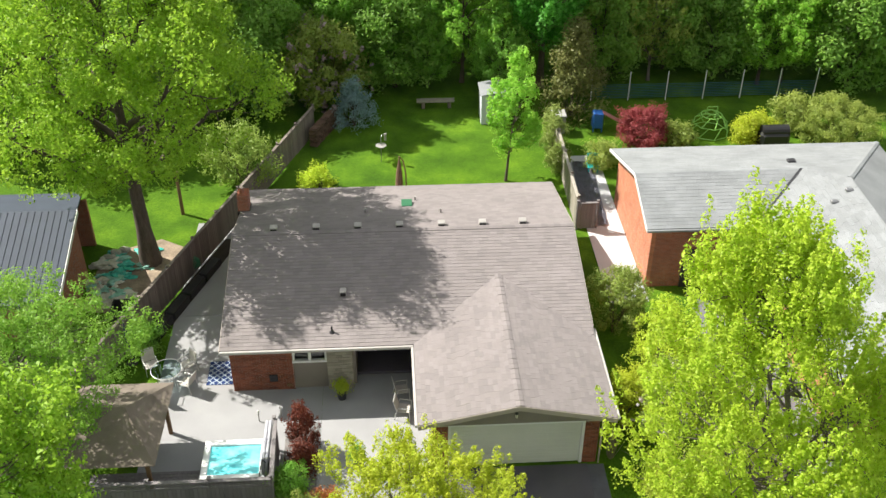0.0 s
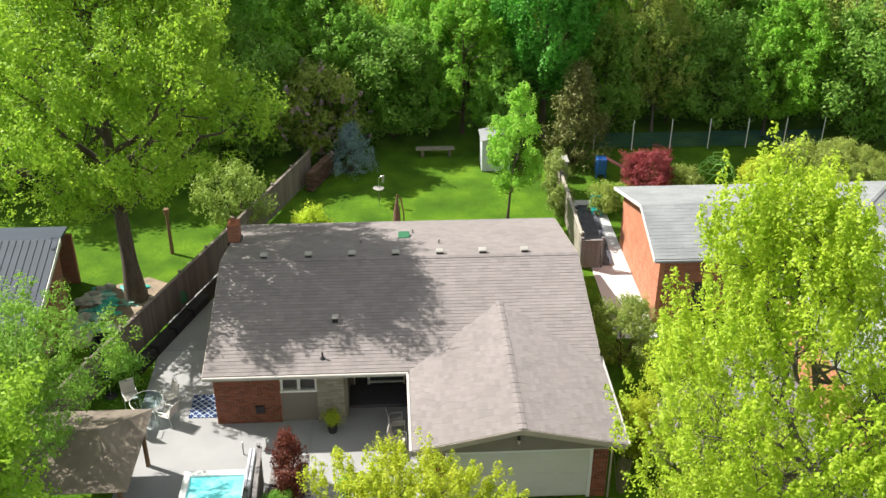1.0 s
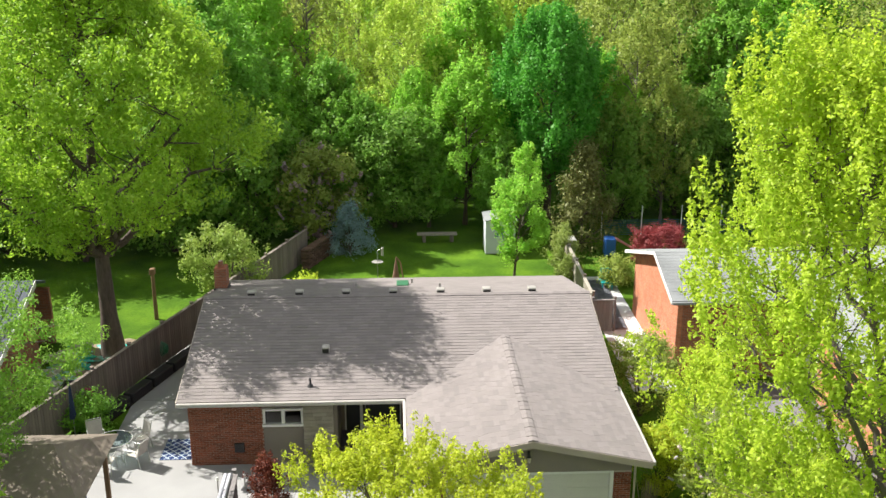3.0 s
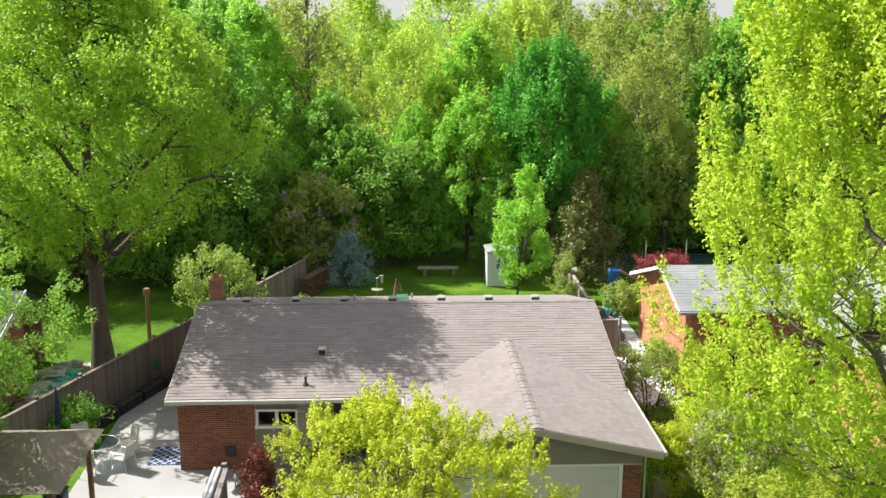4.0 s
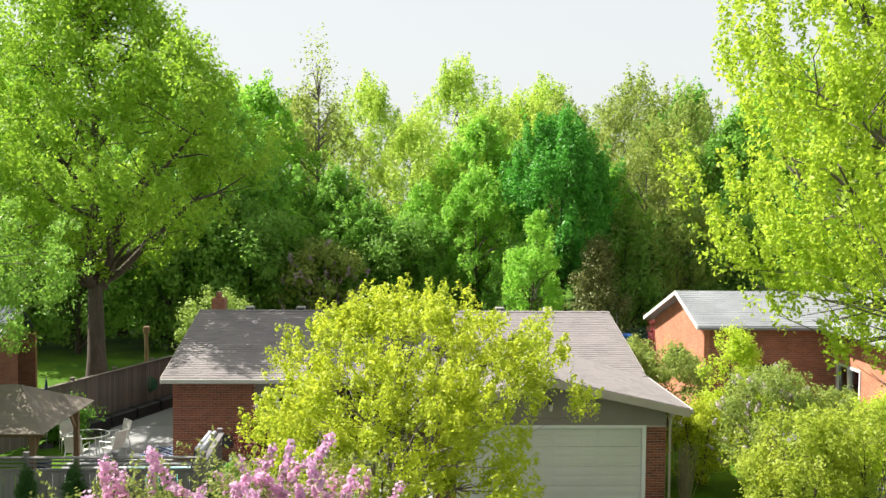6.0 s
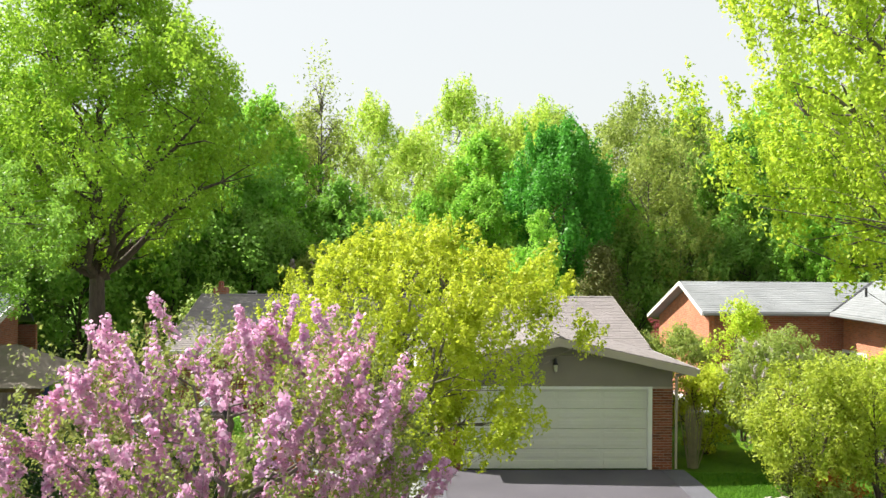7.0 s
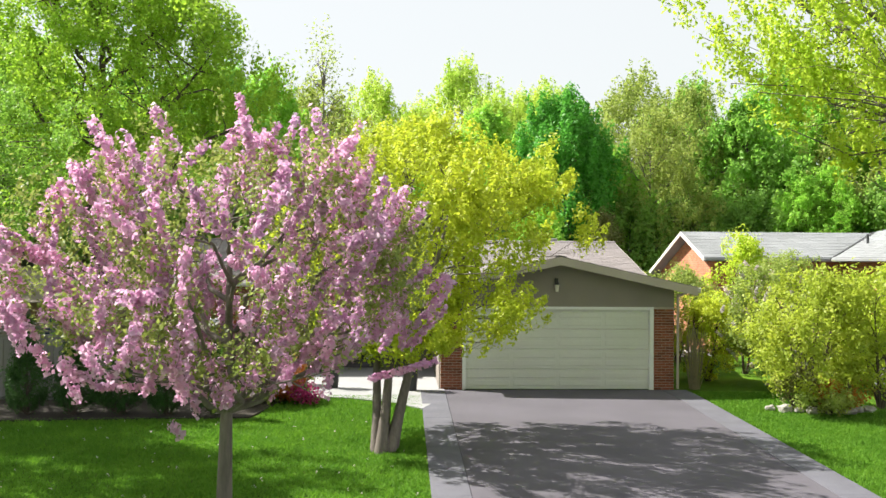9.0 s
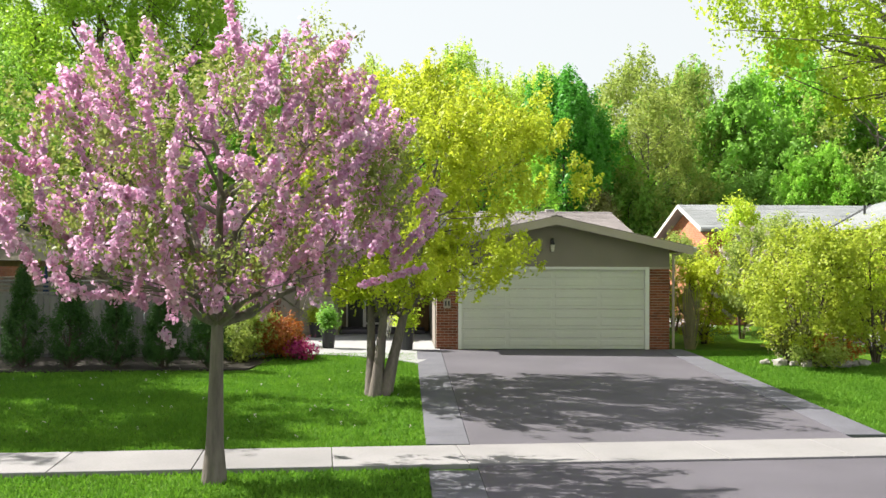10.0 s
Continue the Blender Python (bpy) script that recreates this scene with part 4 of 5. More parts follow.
tub = thing("hot_tub", "open white hot tub with bright turquoise water", "hot tub", (-6.2, 26.4, 0))
ACRYLIC = surface("white_acrylic", (0.8, 0.82, 0.82), 0.25, big=1, fine=20, vary=0.05, bump=0.02)
part("skirt", B(-7.28, 25.5, 0.0, -5.05, 27.3, 0.8, 0.05), GREY_WOOD, tub, "grey panelled skirt")
rim = part("rim", B(-7.36, 25.42, 0.8, -4.98, 25.68, 0.92, 0.03), ACRYLIC, tub, "rounded white acrylic rim")
part("rim", B(-7.36, 27.14, 0.8, -4.98, 27.4, 0.92, 0.03), ACRYLIC, tub)
part("rim", B(-7.36, 25.681, 0.8, -7.12, 27.139, 0.92, 0.03), ACRYLIC, tub)
part("rim", B(-5.24, 25.681, 0.8, -4.98, 27.139, 0.92, 0.03), ACRYLIC, tub)
mw, tw, pw = nodes_of("turquoise_water")
link(tw, ramp(tw, noise_tex(tw, 1.3, 4), [(0.3, (0.12, 0.68, 0.76)), (0.55, (0.24, 0.78, 0.83)), (0.8, (0.62, 0.9, 0.92))]), pw.inputs["Base Color"])
pw.inputs["Roughness"].default_value = 0.08
bm = bmesh.new()
gw = [[bm.verts.new((-7.12 + 1.88 * i / 24, 25.68 + 1.46 * j / 20, 0.83 + 0.012 * noise.noise(Vector((i * 0.5, j * 0.5, 0))))) for i in range(25)] for j in range(21)]
for j in range(20):
    for i in range(24):
        bm.faces.new((gw[j][i], gw[j][i + 1], gw[j + 1][i + 1], gw[j + 1][i]))
part("water", bm, mw, tub, "rippled turquoise water")
cover = thing("tub_cover", "folded pale grey hot tub cover standing on its edge", "cover", (-4.9, 26.5, 0.92))
VINYL = surface("grey_vinyl", (0.55, 0.55, 0.6), 0.5, big=2, fine=20, vary=0.15, bump=0.1)
for dx in (0.0, 0.13):
    bm = B(-0.055, -0.95, 0, 0.055, 0.95, 0.9, 0.03)
    bmesh.ops.transform(bm, verts=bm.verts, matrix=pose(-5.08 + dx, 26.5, 0.93, 0, 7, 0))
    part("panel", bm, VINYL, cover)
part("lifter", tube(bmesh.new(), [(-5.2, 25.5, 0.9), (-5.0, 25.52, 1.75), (-4.9, 25.52, 1.6)], 0.02), BLACK, cover, "black cover lifter")

# gazebo with a tan canvas roof
gaz = thing("gazebo", "timber gazebo with a weathered tan canvas roof", "gazebo", (-10.7, 27.1, 0))
for x, y in ((-9.0, 28.75), (-12.3, 28.75), (-9.0, 25.3), (-12.3, 25.3)):
    part("post", B(x - 0.07, y - 0.07, 0.0, x + 0.07, y + 0.07, 2.3, 0.01), WOOD, gaz)
for y in (28.75, 25.3):
    part("beam", B(-12.6, y - 0.05, 2.16, -8.7, y + 0.05, 2.3, 0.01), WOOD, gaz)
for x in (-9.0, -12.3):
    part("beam", B(x - 0.05, 25.4, 2.17, x + 0.05, 28.65, 2.29, 0.01), WOOD, gaz)
    part("brace", rod(bmesh.new(), (x, 28.6, 1.7), (x, 28.1, 2.2), 0.05), WOOD, gaz)
    part("brace", rod(bmesh.new(), (x, 25.4, 1.7), (x, 25.9, 2.2), 0.05), WOOD, gaz)
bm = bmesh.new()
ring = [(-8.6, 29.15), (-12.7, 29.15), (-12.7, 24.9), (-8.6, 24.9)]
apex = [(-9.9, 27.0), (-11.4, 27.0)]
N = 14
for (xa, ya), (xb, yb), (pa, pb) in ((ring[0], ring[1], (0, 1)), (ring[1], ring[2], (1, 1)), (ring[2], ring[3], (1, 0)), (ring[3], ring[0], (0, 0))):
    g = []
    for i in range(N + 1):
        k = i / N
        row = []
        for j in range(N + 1):
            h = j / N
            ex, ey = xa + (xb - xa) * k, ya + (yb - ya) * k
            ax, ay = apex[pa][0] + (apex[pb][0] - apex[pa][0]) * k, 27.0
            sag = -0.12 * math.sin(math.pi * h) * math.sin(math.pi * k)
            row.append(bm.verts.new((ex + (ax - ex) * h, ey + (ay - ey) * h, 2.32 + 0.85 * h + sag + 0.03 * noise.noise(Vector((ex + ax * h, ey, h * 3))))))
        g.append(row)
    for i in range(N):
        for j in range(N):
            bm.faces.new((g[i][j], g[i + 1][j], g[i + 1][j + 1], g[i][j + 1]))
bmesh.ops.remove_doubles(bm, verts=bm.verts, dist=0.002)
bmesh.ops.solidify(bm, geom=bm.faces[:], thickness=0.02)
part("canopy", bm, CANVAS, gaz, "sagging tan canvas canopy")


def patio_chair(label):
    """A sling chair on a bent metal frame."""
    ob = thing("patio_chair", label, "chair", group="patio chairs")
    SLING = CHAIR_SLING
    part("seat", B(-0.25, -0.24, 0.40, 0.25, 0.24, 0.43, 0.01), SLING, ob)
    bm = B(-0.25, -0.015, 0, 0.25, 0.015, 0.52, 0.01)
    bmesh.ops.transform(bm, verts=bm.verts, matrix=pose(0, 0.25, 0.43, -14, 0, 0))
    part("backrest", bm, SLING, ob)
    for s in (-1, 1):
        part("side_frame", tube(bmesh.new(), [(s * 0.27, -0.25, 0.0), (s * 0.27, -0.25, 0.62), (s * 0.27, 0.2, 0.64), (s * 0.27, 0.28, 0.42), (s * 0.27, 0.36, 0.0)], 0.014), CHAIR_FRAME, ob, "white tube frame")
        part("back_post", rod(bmesh.new(), (s * 0.26, 0.26, 0.42), (s * 0.26, 0.39, 0.97), 0.014), CHAIR_FRAME, ob)
    part("cross_bar", rod(bmesh.new(), (-0.26, 0.39, 0.97), (0.26, 0.39, 0.97), 0.014), CHAIR_FRAME, ob)
    return ob


CHAIR_SLING = surface("beige_sling", (0.52, 0.49, 0.45), 0.8, big=4, fine=80, vary=0.15, bump=0.2)
CHAIR_FRAME = surface("pale_tube", (0.6, 0.6, 0.58), 0.4, 0.3, big=3, fine=30, vary=0.1, bump=0.05)
chair = patio_chair("pale sling patio chair on a tube frame")
chair.matrix_basis = pose(-10.35, 32.35, 0.03, 0, 0, 25)
for x, y, a in ((-8.85, 32.3, -50), (-8.7, 31.2, -115), (-9.6, 30.75, 175)):
    copy_thing(chair, pose(x, y, 0.03, 0, 0, a))
copy_thing(chair, pose(0.1, 30.3, 0.03, 0, 0, 100))
copy_thing(chair, pose(0.15, 29.2, 0.03, 0, 0, 80))
table = thing("patio_table", "glass-topped patio table on white metal legs", "table", (-9.56, 31.7, 0.03))
part("tabletop", rod(bmesh.new(), (-9.56, 31.7, 0.72), (-9.56, 31.7, 0.735), 0.62, 0.62, 40), glass_material("table_glass", (0.6, 0.75, 0.78)), table, "round pale glass top")
bm = bmesh.new()
part("rim", tube(bm, [(-9.56 + 0.63 * math.cos(a * math.pi / 16), 31.7 + 0.63 * math.sin(a * math.pi / 16), 0.727) for a in range(33)], 0.018), CHAIR_FRAME, table)
for i in range(4):
    a = math.pi / 4 + i * math.pi / 2
    part("leg", rod(bmesh.new(), (-9.56 + 0.5 * math.cos(a), 31.7 + 0.5 * math.sin(a), 0.03), (-9.56 + 0.42 * math.cos(a), 31.7 + 0.42 * math.sin(a), 0.71), 0.018), CHAIR_FRAME, table)
parasol = thing("patio_parasol", "closed navy parasol on a pole by the fence", "parasol", (-11.3, 33.0, 0))
part("pole", rod(bmesh.new(), (-11.3, 33.0, 0), (-11.3, 33.0, 2.3), 0.02), METAL, parasol)
part("canopy", rod(bmesh.new(), (-11.3, 33.0, 0.9), (-11.3, 33.0, 2.2), 0.13, 0.03, 8), surface("navy_cloth", (0.02, 0.04, 0.1), 0.9), parasol)
part("base", rod(bmesh.new(), (-11.3, 33.0, 0.0), (-11.3, 33.0, 0.08), 0.25, 0.2, 16), DARK, parasol)

rug = thing("outdoor_rug", "navy outdoor rug with a pale diamond lattice", "rug", (-7.42, 32.1, 0.03))
part("weave", B(-7.98, 31.4, 0.027, -6.9, 32.85, 0.04), surface("navy_weave", (0.02, 0.05, 0.17), 0.95, fine=90), rug)
RUGLINE = surface("pale_weave", (0.5, 0.58, 0.66), 0.95, fine=90)
for s in (-1, 1):
    for k in range(-3, 4):
        c0 = -7.44 + s * k * 0.3
        ya, yb = 31.42, 32.83
        xa, xb = c0 - s * 0.7, c0 + s * 0.7
        lo, hi = -7.96, -6.92
        dx = xb - xa
        ts = sorted(((lo - xa) / dx, (hi - xa) / dx))
        t0, t1 = max(0, ts[0]), min(1, ts[1])
        if t1 - t0 < 0.08:
            continue
        p, q = Vector((xa + dx * t0, ya + (yb - ya) * t0, 0.042)), Vector((xa + dx * t1, ya + (yb - ya) * t1, 0.042))
        n = (q - p).normalized().cross(Vector((0, 0, 1))) * 0.018
        part("stripe", poly(bmesh.new(), [p - n, q - n, q + n, p + n], (0, 0, 0.003 + 0.001 * (s > 0))), RUGLINE, rug)
# four low black sections in a line along the fence
strip_sections = thing("storage_box", "long low black strip of box sections against the fence", "box", (-10.9, 36.8, 0))
for k in range(4):
    t = k / 4
    bm = B(-0.22, 0, 0.0, 0.22, 1.39, 0.4, 0.03)
    bmesh.ops.transform(bm, verts=bm.verts, matrix=pose(-11.0 + 0.53 * k + 0.36, 34.4 + 1.4 * k, 0.03, 0, 0, -20.7))
    part("section", bm, BLACK, strip_sections)
hose = thing("hose_reel", "green garden hose coiled on the fence", "hose", (-9.3, 39.0, 0.9))
bm = bmesh.new()
for i in range(5):
    r = 0.3 - 0.03 * i
    tube(bm, [(-9.35 + 0.05 * i, 38.75 + r * math.cos(a * math.pi / 10), 1.0 + r * math.sin(a * math.pi / 10)) for a in range(21)], 0.02)
part("coil", bm, GREEN_PAINT, hose)
wreath = thing("flower_wreath", "small magenta flower wreath hung on the fence", "wreath", (-11.2, 34.6, 1.1))
bm = bmesh.new()
for a in range(14):
    blob(bm, (-11.2 + 0.16 * math.cos(a * 0.45), 34.55 + 0.05 * math.cos(a), 1.15 + 0.16 * math.sin(a * 0.45)), 0.06, a, sub=1)
part("petals", bm, surface("magenta_petal", (0.42, 0.03, 0.14), 0.7), wreath)


# a lidded box on wheels stands in for the covered barbecue here
barbecue_box = thing("recycling_bin", "navy blue lidded box standing for a covered barbecue beside the gazebo post", "bin", (-9.75, 27.9, 0.03))
NAVY = surface("navy_plastic", (0.03, 0.05, 0.12), 0.5, big=3, fine=30, vary=0.2, bump=0.05)
part("body", B(-10.05, 27.6, 0.08, -9.5, 28.2, 0.85, 0.05), NAVY, barbecue_box)
part("lid", B(-10.08, 27.57, 0.85, -9.47, 28.23, 0.93, 0.03), NAVY, barbecue_box)
for y in (27.6, 28.14):
    part("wheel", rod(bmesh.new(), (-10.0, y, 0.12), (-10.0, y + 0.06, 0.12), 0.09, 0.09, 12), BLACK, barbecue_box)
post_light = thing("garden_light", "small white post light at the patio edge", "lamp", (-4.75, 29.4, 0.03), "garden lights")
part("post", rod(bmesh.new(), (-4.75, 29.4, 0.03), (-4.75, 29.4, 0.5), 0.025), GALV, post_light)
part("head", rod(bmesh.new(), (-4.75, 29.4, 0.5), (-4.75, 29.4, 0.62), 0.06, 0.03, 10), WHITE, post_light)
copy_thing(post_light, pose(-5.6, 29.2, 0.03))


# ---- planting round the house ----
def shrub(name, label, height, radius, leaf_mat, seed, shape="round", clumps=60, per=130, leaf=0.07, foot=0.1, spread=0.25, up=1.0, group="", extra=None, twig=0.01, hollow=0.3):
    return tree(name, label, "shrub", height, foot, radius, leaf_mat, BARK, seed, shape, clumps, per, leaf, 0.03, spread, up, stems=3, hollow=hollow, twig=twig, rise=0.9, group=group, extra=extra)


cedar = tree("cedar", "dark green cone-shaped cedar before the grey screen", "cedar", 1.85, 0.03, 0.42, LEAF_CEDAR, BARK, 51, "cone", 170, 120, 0.05, 0.04, 0.11, 1.5, hollow=0.5, twig=0.006, group="cedar row", narrow=0.35)
cedar.matrix_basis = pose(-8.1, 22.4, -0.07)
for x, s in ((-7.06, 1.03), (-6.06, 0.95), (-5.06, 0.92), (-4.07, 0.86)):
    copy_thing(cedar, pose(x, 22.4, -0.07, 0, 0, x * 70)).scale = (s, s, s)
bm = bmesh.new()
poly(bm, [(-9.6, 21.6, -0.1), (-3.2, 22.2, -0.1), (-2.7, 24.4, -0.03), (-9.6, 24.4, -0.03)], (0, 0, 0.035))
setting("planting_bed", bm, SOIL, "dark soil bed under the cedar row", "soil")
bm = bmesh.new()
poly(bm, [(-4.5, 25.2, 0.0), (-3.2, 25.2, 0.0), (-3.2, 29.0, 0.0), (-4.5, 29.0, 0.0)], (0, 0, 0.06))
setting("gravel_bed", bm, surface("grey_gravel", (0.3, 0.28, 0.27), 0.95, big=6, fine=40, vary=0.5, bump=1.0), "grey gravel bed with shrubs beside the front walk", "gravel")
stand(shrub("maroon_shrub", "maroon-leaved shrub beside the front walk", 1.6, 0.5, LEAF_MAROON, 53, "egg", 60, 90, 0.08, up=1.4), -3.75, 27.6, 0.05)
stand(shrub("maroon_shrub", "maroon-leaved shrub beside the front walk", 1.2, 0.45, LEAF_MAROON, 54, "egg", 50, 80, 0.08), -3.7, 26.5, 0.05)
stand(shrub("green_shrub", "green shrub at the corner of the deck screen", 1.1, 0.6, LEAF_GREEN, 55), -4.1, 25.3, 0.05)
stand(shrub("azalea", "low shrub with orange-red new leaves", 0.65, 0.38, leafy("orange_leaf", (0.3, 0.06, 0.015), (0.45, 0.13, 0.03), (0.3, 0.3, 0.05), 0.3), 57), -2.75, 24.4, -0.02)
stand(shrub("green_shrub", "rounded green shrub at the end of the bed", 0.95, 0.65, LEAF_OLIVE, 58), -3.5, 23.8, -0.02)
stand(shrub("pink_flowers", "small clump of deep pink flowers", 0.25, 0.2, leafy("deep_pink", (0.3, 0.02, 0.12), (0.5, 0.04, 0.2), (0.6, 0.1, 0.3)), 59, clumps=25, per=40, spread=0.12), -2.2, 24.0, -0.03)


def planter(x, y, z, label, leaf_mat, seed, r=0.22, h=0.45, tall=0.5):
    ob = thing("planter", label, "planter", (x, y, z))
    bm = bmesh.new()
    rod(bm, (x, y, z), (x, y, z + h), r * 0.75, r, 12)
    part("pot", bm, DARK, ob, "dark tapered pot")
    rng = np.random.default_rng(seed)
    c = np.array([0, 0, h + tall * 0.45]) + rng.normal(size=(1500, 3)) * np.array([r * 0.65, r * 0.65, tall * 0.28])
    v, f = leaves(rng, c, 0.08, unit(c - np.array([0, 0, h])))
    lf = new("foliage", from_arrays("foliage", v, f, leaf_mat))
    lf.parent = ob
    return ob


planter(-2.35, 30.35, 0.03, "potted yellow-green plant against the stone wall", LEAF_YELLOW, 61)
planter(0.35, 26.1, 0.0, "tall dark planter with green and coral leaves by the garage", LEAF_LIME, 62, 0.22, 0.6, 0.6)
planter(-1.7, 26.6, 0.03, "dark planter with green plant on the front walk", LEAF_GREEN, 63, 0.2, 0.5, 0.6)

# shrubs to the garage's open side
FORSYTHIA = leafy("forsythia_leaf", (0.28, 0.35, 0.03), (0.44, 0.51, 0.045), (0.6, 0.65, 0.075), 0.55)
for x, y, h, r, sd in ((9.75, 23.3, 2.75, 1.35, 71), (11.5, 23.4, 2.9, 1.4, 171)):
    stand(tree("flowering_shrub", "large arching yellow-green shrub with many bare stems", "shrub", h, 0.35, r, FORSYTHIA, BARK, sd, "round", 100, 120, 0.095, 0.018, 0.3, 1.15, stems=7, hollow=0.3, twig=0.012, rise=0.9, limbs=20), x, y, -0.02)
stand(shrub("flowering_shrub", "shrub with pinkish buds and olive leaves", 3.2, 1.4, LEAF_OLIVE, 72, "round", 110, 150, 0.08, 0.5, 0.35, extra=(WHITE_BLOSSOM, "pale pink buds", 1.0, 0.05, "blossom", 0.3)), 10.6, 27.5, 0)
stand(shrub("garden_shrub", "tall light green shrub beside the neighbour's house", 3.7, 1.1, LEAF_LIME, 73, "egg", 80, 130, 0.09, 0.6, 0.35), 10.7, 30.6, 0)
stand(shrub("garden_shrub", "yellow-leaved shrub on the side lawn", 2.0, 0.9, LEAF_YELLOW, 74, "round", 70, 150, 0.08, 0.2, 0.3), 8.95, 28.6, 0)
stand(shrub("garden_shrub", "loose olive-green shrub between the houses", 2.8, 1.2, LEAF_OLIVE, 75, "round", 80, 150, 0.09, 0.3, 0.35), 9.5, 34.0, 0)
stand(shrub("garden_shrub", "yellow-green shrub at the garden's edge", 3.0, 1.1, LEAF_LIME, 76, "egg", 70, 120, 0.085, 0.3, 0.3), 12.6, 24.9, -0.02)
stand(shrub("garden_shrub", "olive shrub with pinkish tips near the street", 2.6, 1.3, LEAF_OLIVE, 77, "round", 90, 150, 0.08, 0.3, 0.3), 12.4, 27.2, 0)
stand(shrub("orange_flowers", "low orange-red flowering plants among the rocks", 0.45, 0.45, leafy("orange_flower", (0.35, 0.07, 0.01), (0.55, 0.15, 0.02), (0.3, 0.25, 0.04)), 78, clumps=30, per=50, spread=0.14), 10.35, 22.9, -0.03)
stand(shrub("green_clump", "clump of green daffodil leaves", 0.42, 0.35, LEAF_PINE, 79, clumps=40, per=50, spread=0.14, up=1.8), 9.4, 23.3, -0.03)
stand(shrub("ground_cover", "low grey-green ground cover plant", 0.3, 0.7, LEAF_OLIVE, 80, clumps=50, per=50, spread=0.15), 9.9, 22.6, -0.04)
rngk = random.Random(8)
for i in range(9):
    x, y, r = 8.75 + i * 0.28, 23.15 - 0.5 * math.sin(i / 9 * math.pi), rngk.uniform(0.1, 0.2)
    rk = thing("rock", "pale rounded border rock at the shrub bed", "rock", (x, y, -0.05), "border rocks")
    part("stone", blob(bmesh.new(), (x, y, 0.0), r, i, (1, 0.8, 0.6), 0.4), ROCK, rk)
grassy = thing("ornamental_grass", "tied bundle of dry upright stems beside the garage", "grass", (7.95, 26.6, 0))
STRAW = surface("dry_stem", (0.33, 0.29, 0.17), 0.9, big=4, fine=30, vary=0.3, bump=0.2)
bm = bmesh.new()
for i in range(70):
    a, r = rngk.uniform(0, 6.28), rngk.uniform(0.02, 0.13)
    k = rngk.uniform(1.5, 4.4)
    rod(bm, (7.95 + r * math.cos(a), 26.6 + r * math.sin(a), 0), (7.95 + k * r * math.cos(a), 26.6 + k * r * math.sin(a), rngk.uniform(1.2, 1.75)), 0.012, 0.004, 4)
part("stems", bm, STRAW, grassy)

# ---- back garden ----
umb = thing("garden_umbrella", "closed brown garden umbrella on a curved pole", "umbrella", (0.55, 45.2, 0.03))
part("pole", tube(bmesh.new(), [(0.7, 45.2, 0.03), (0.68, 45.2, 1.6), (0.55, 45.2, 2.4), (0.35, 45.2, 2.65)], 0.035), WOOD, umb)
bm = bmesh.new()
rod(bm, (0.32, 45.2, 0.95), (0.33, 45.2, 1.7), 0.2, 0.16, 10)
rod(bm, (0.33, 45.2, 1.7), (0.35, 45.2, 2.62), 0.16, 0.02, 10)
part("canopy", bm, surface("brown_cloth", (0.22, 0.13, 0.08), 0.9, big=4, fine=40), umb)
part("base", B(0.45, 44.95, 0.03, 0.95, 45.45, 0.12, 0.02), DARK, umb)
bird = thing("bird_bath", "slim metal bird bath stand on the back lawn", "bird bath", (-0.6, 49.3, 0))
part("pole", rod(bmesh.new(), (-0.6, 49.3, -0.05), (-0.6, 49.3, 1.6), 0.02), METAL, bird)
part("bowl", rod(bmesh.new(), (-0.6, 49.3, 0.95), (-0.6, 49.3, 1.02), 0.1, 0.3, 14), GALV, bird)
part("feeder", rod(bmesh.new(), (-0.35, 49.3, 1.35), (-0.35, 49.3, 1.75), 0.07, 0.07, 10), GALV, bird)
part("arm", rod(bmesh.new(), (-0.6, 49.3, 1.6), (-0.35, 49.3, 1.75), 0.012), METAL, bird)
bs = shrub("patio_plant", "light green leafy plant at the back patio", 0.8, 0.8, LEAF_LIME, 81, "round", 60, 70, 0.12, 0.05, 0.25)
stand(bs, -4.0, 46.4, 0)
shed = thing("garden_shed", "small white garden shed with a blue-shuttered window", "shed", (6.1, 54.0, 0))
SHEDW = surface("pale_blue_siding", (0.62, 0.66, 0.72), 0.7, big=1, fine=20, vary=0.15)
part("body", B(5.35, 53.3, 0, 7.0, 54.8, 1.95), SHEDW, shed)
part("roof", poly(bmesh.new(), [(5.25, 53.15, 1.95), (7.1, 53.15, 1.95), (6.17, 53.15, 2.12)], (0, 1.8, 0)), SHINGLE_GREY, shed, "low grey gable roof")
w = part("window", B(5.85, 53.27, 1.0, 6.35, 53.3, 1.6), surface("blue_paint", (0.1, 0.2, 0.4), 0.5), shed, "small blue-framed window")
part("bar", B(6.09, 53.25, 1.0, 6.12, 53.27, 1.6), WHITE, w)
part("bar", B(5.85, 53.25, 1.28, 6.089, 53.27, 1.31), WHITE, w)
s2 = thing("storage_cabinet", "pale grey resin storage cabinet by the fence", "cabinet", (9.8, 52.2, 0))
part("body", B(9.45, 51.9, 0, 10.15, 52.7, 1.1, 0.02), surface("pale_resin", (0.35, 0.34, 0.32), 0.6), s2)
part("top", B(9.4, 51.85, 1.1, 10.2, 52.75, 1.18, 0.02), surface("white_resin", (0.42, 0.42, 0.4), 0.6), s2)
part("door", B(9.47, 51.87, 0.05, 9.8, 51.899, 1.08), surface("grey_resin", (0.5, 0.48, 0.45), 0.6), s2)
pile = thing("woodpile", "stacked firewood logs against the board fence", "woodpile", (-4.2, 52.2, 0))
LOG = surface("split_log", (0.24, 0.15, 0.11), 0.9, big=4, fine=30, vary=0.4, each="object", each_vary=0.5)
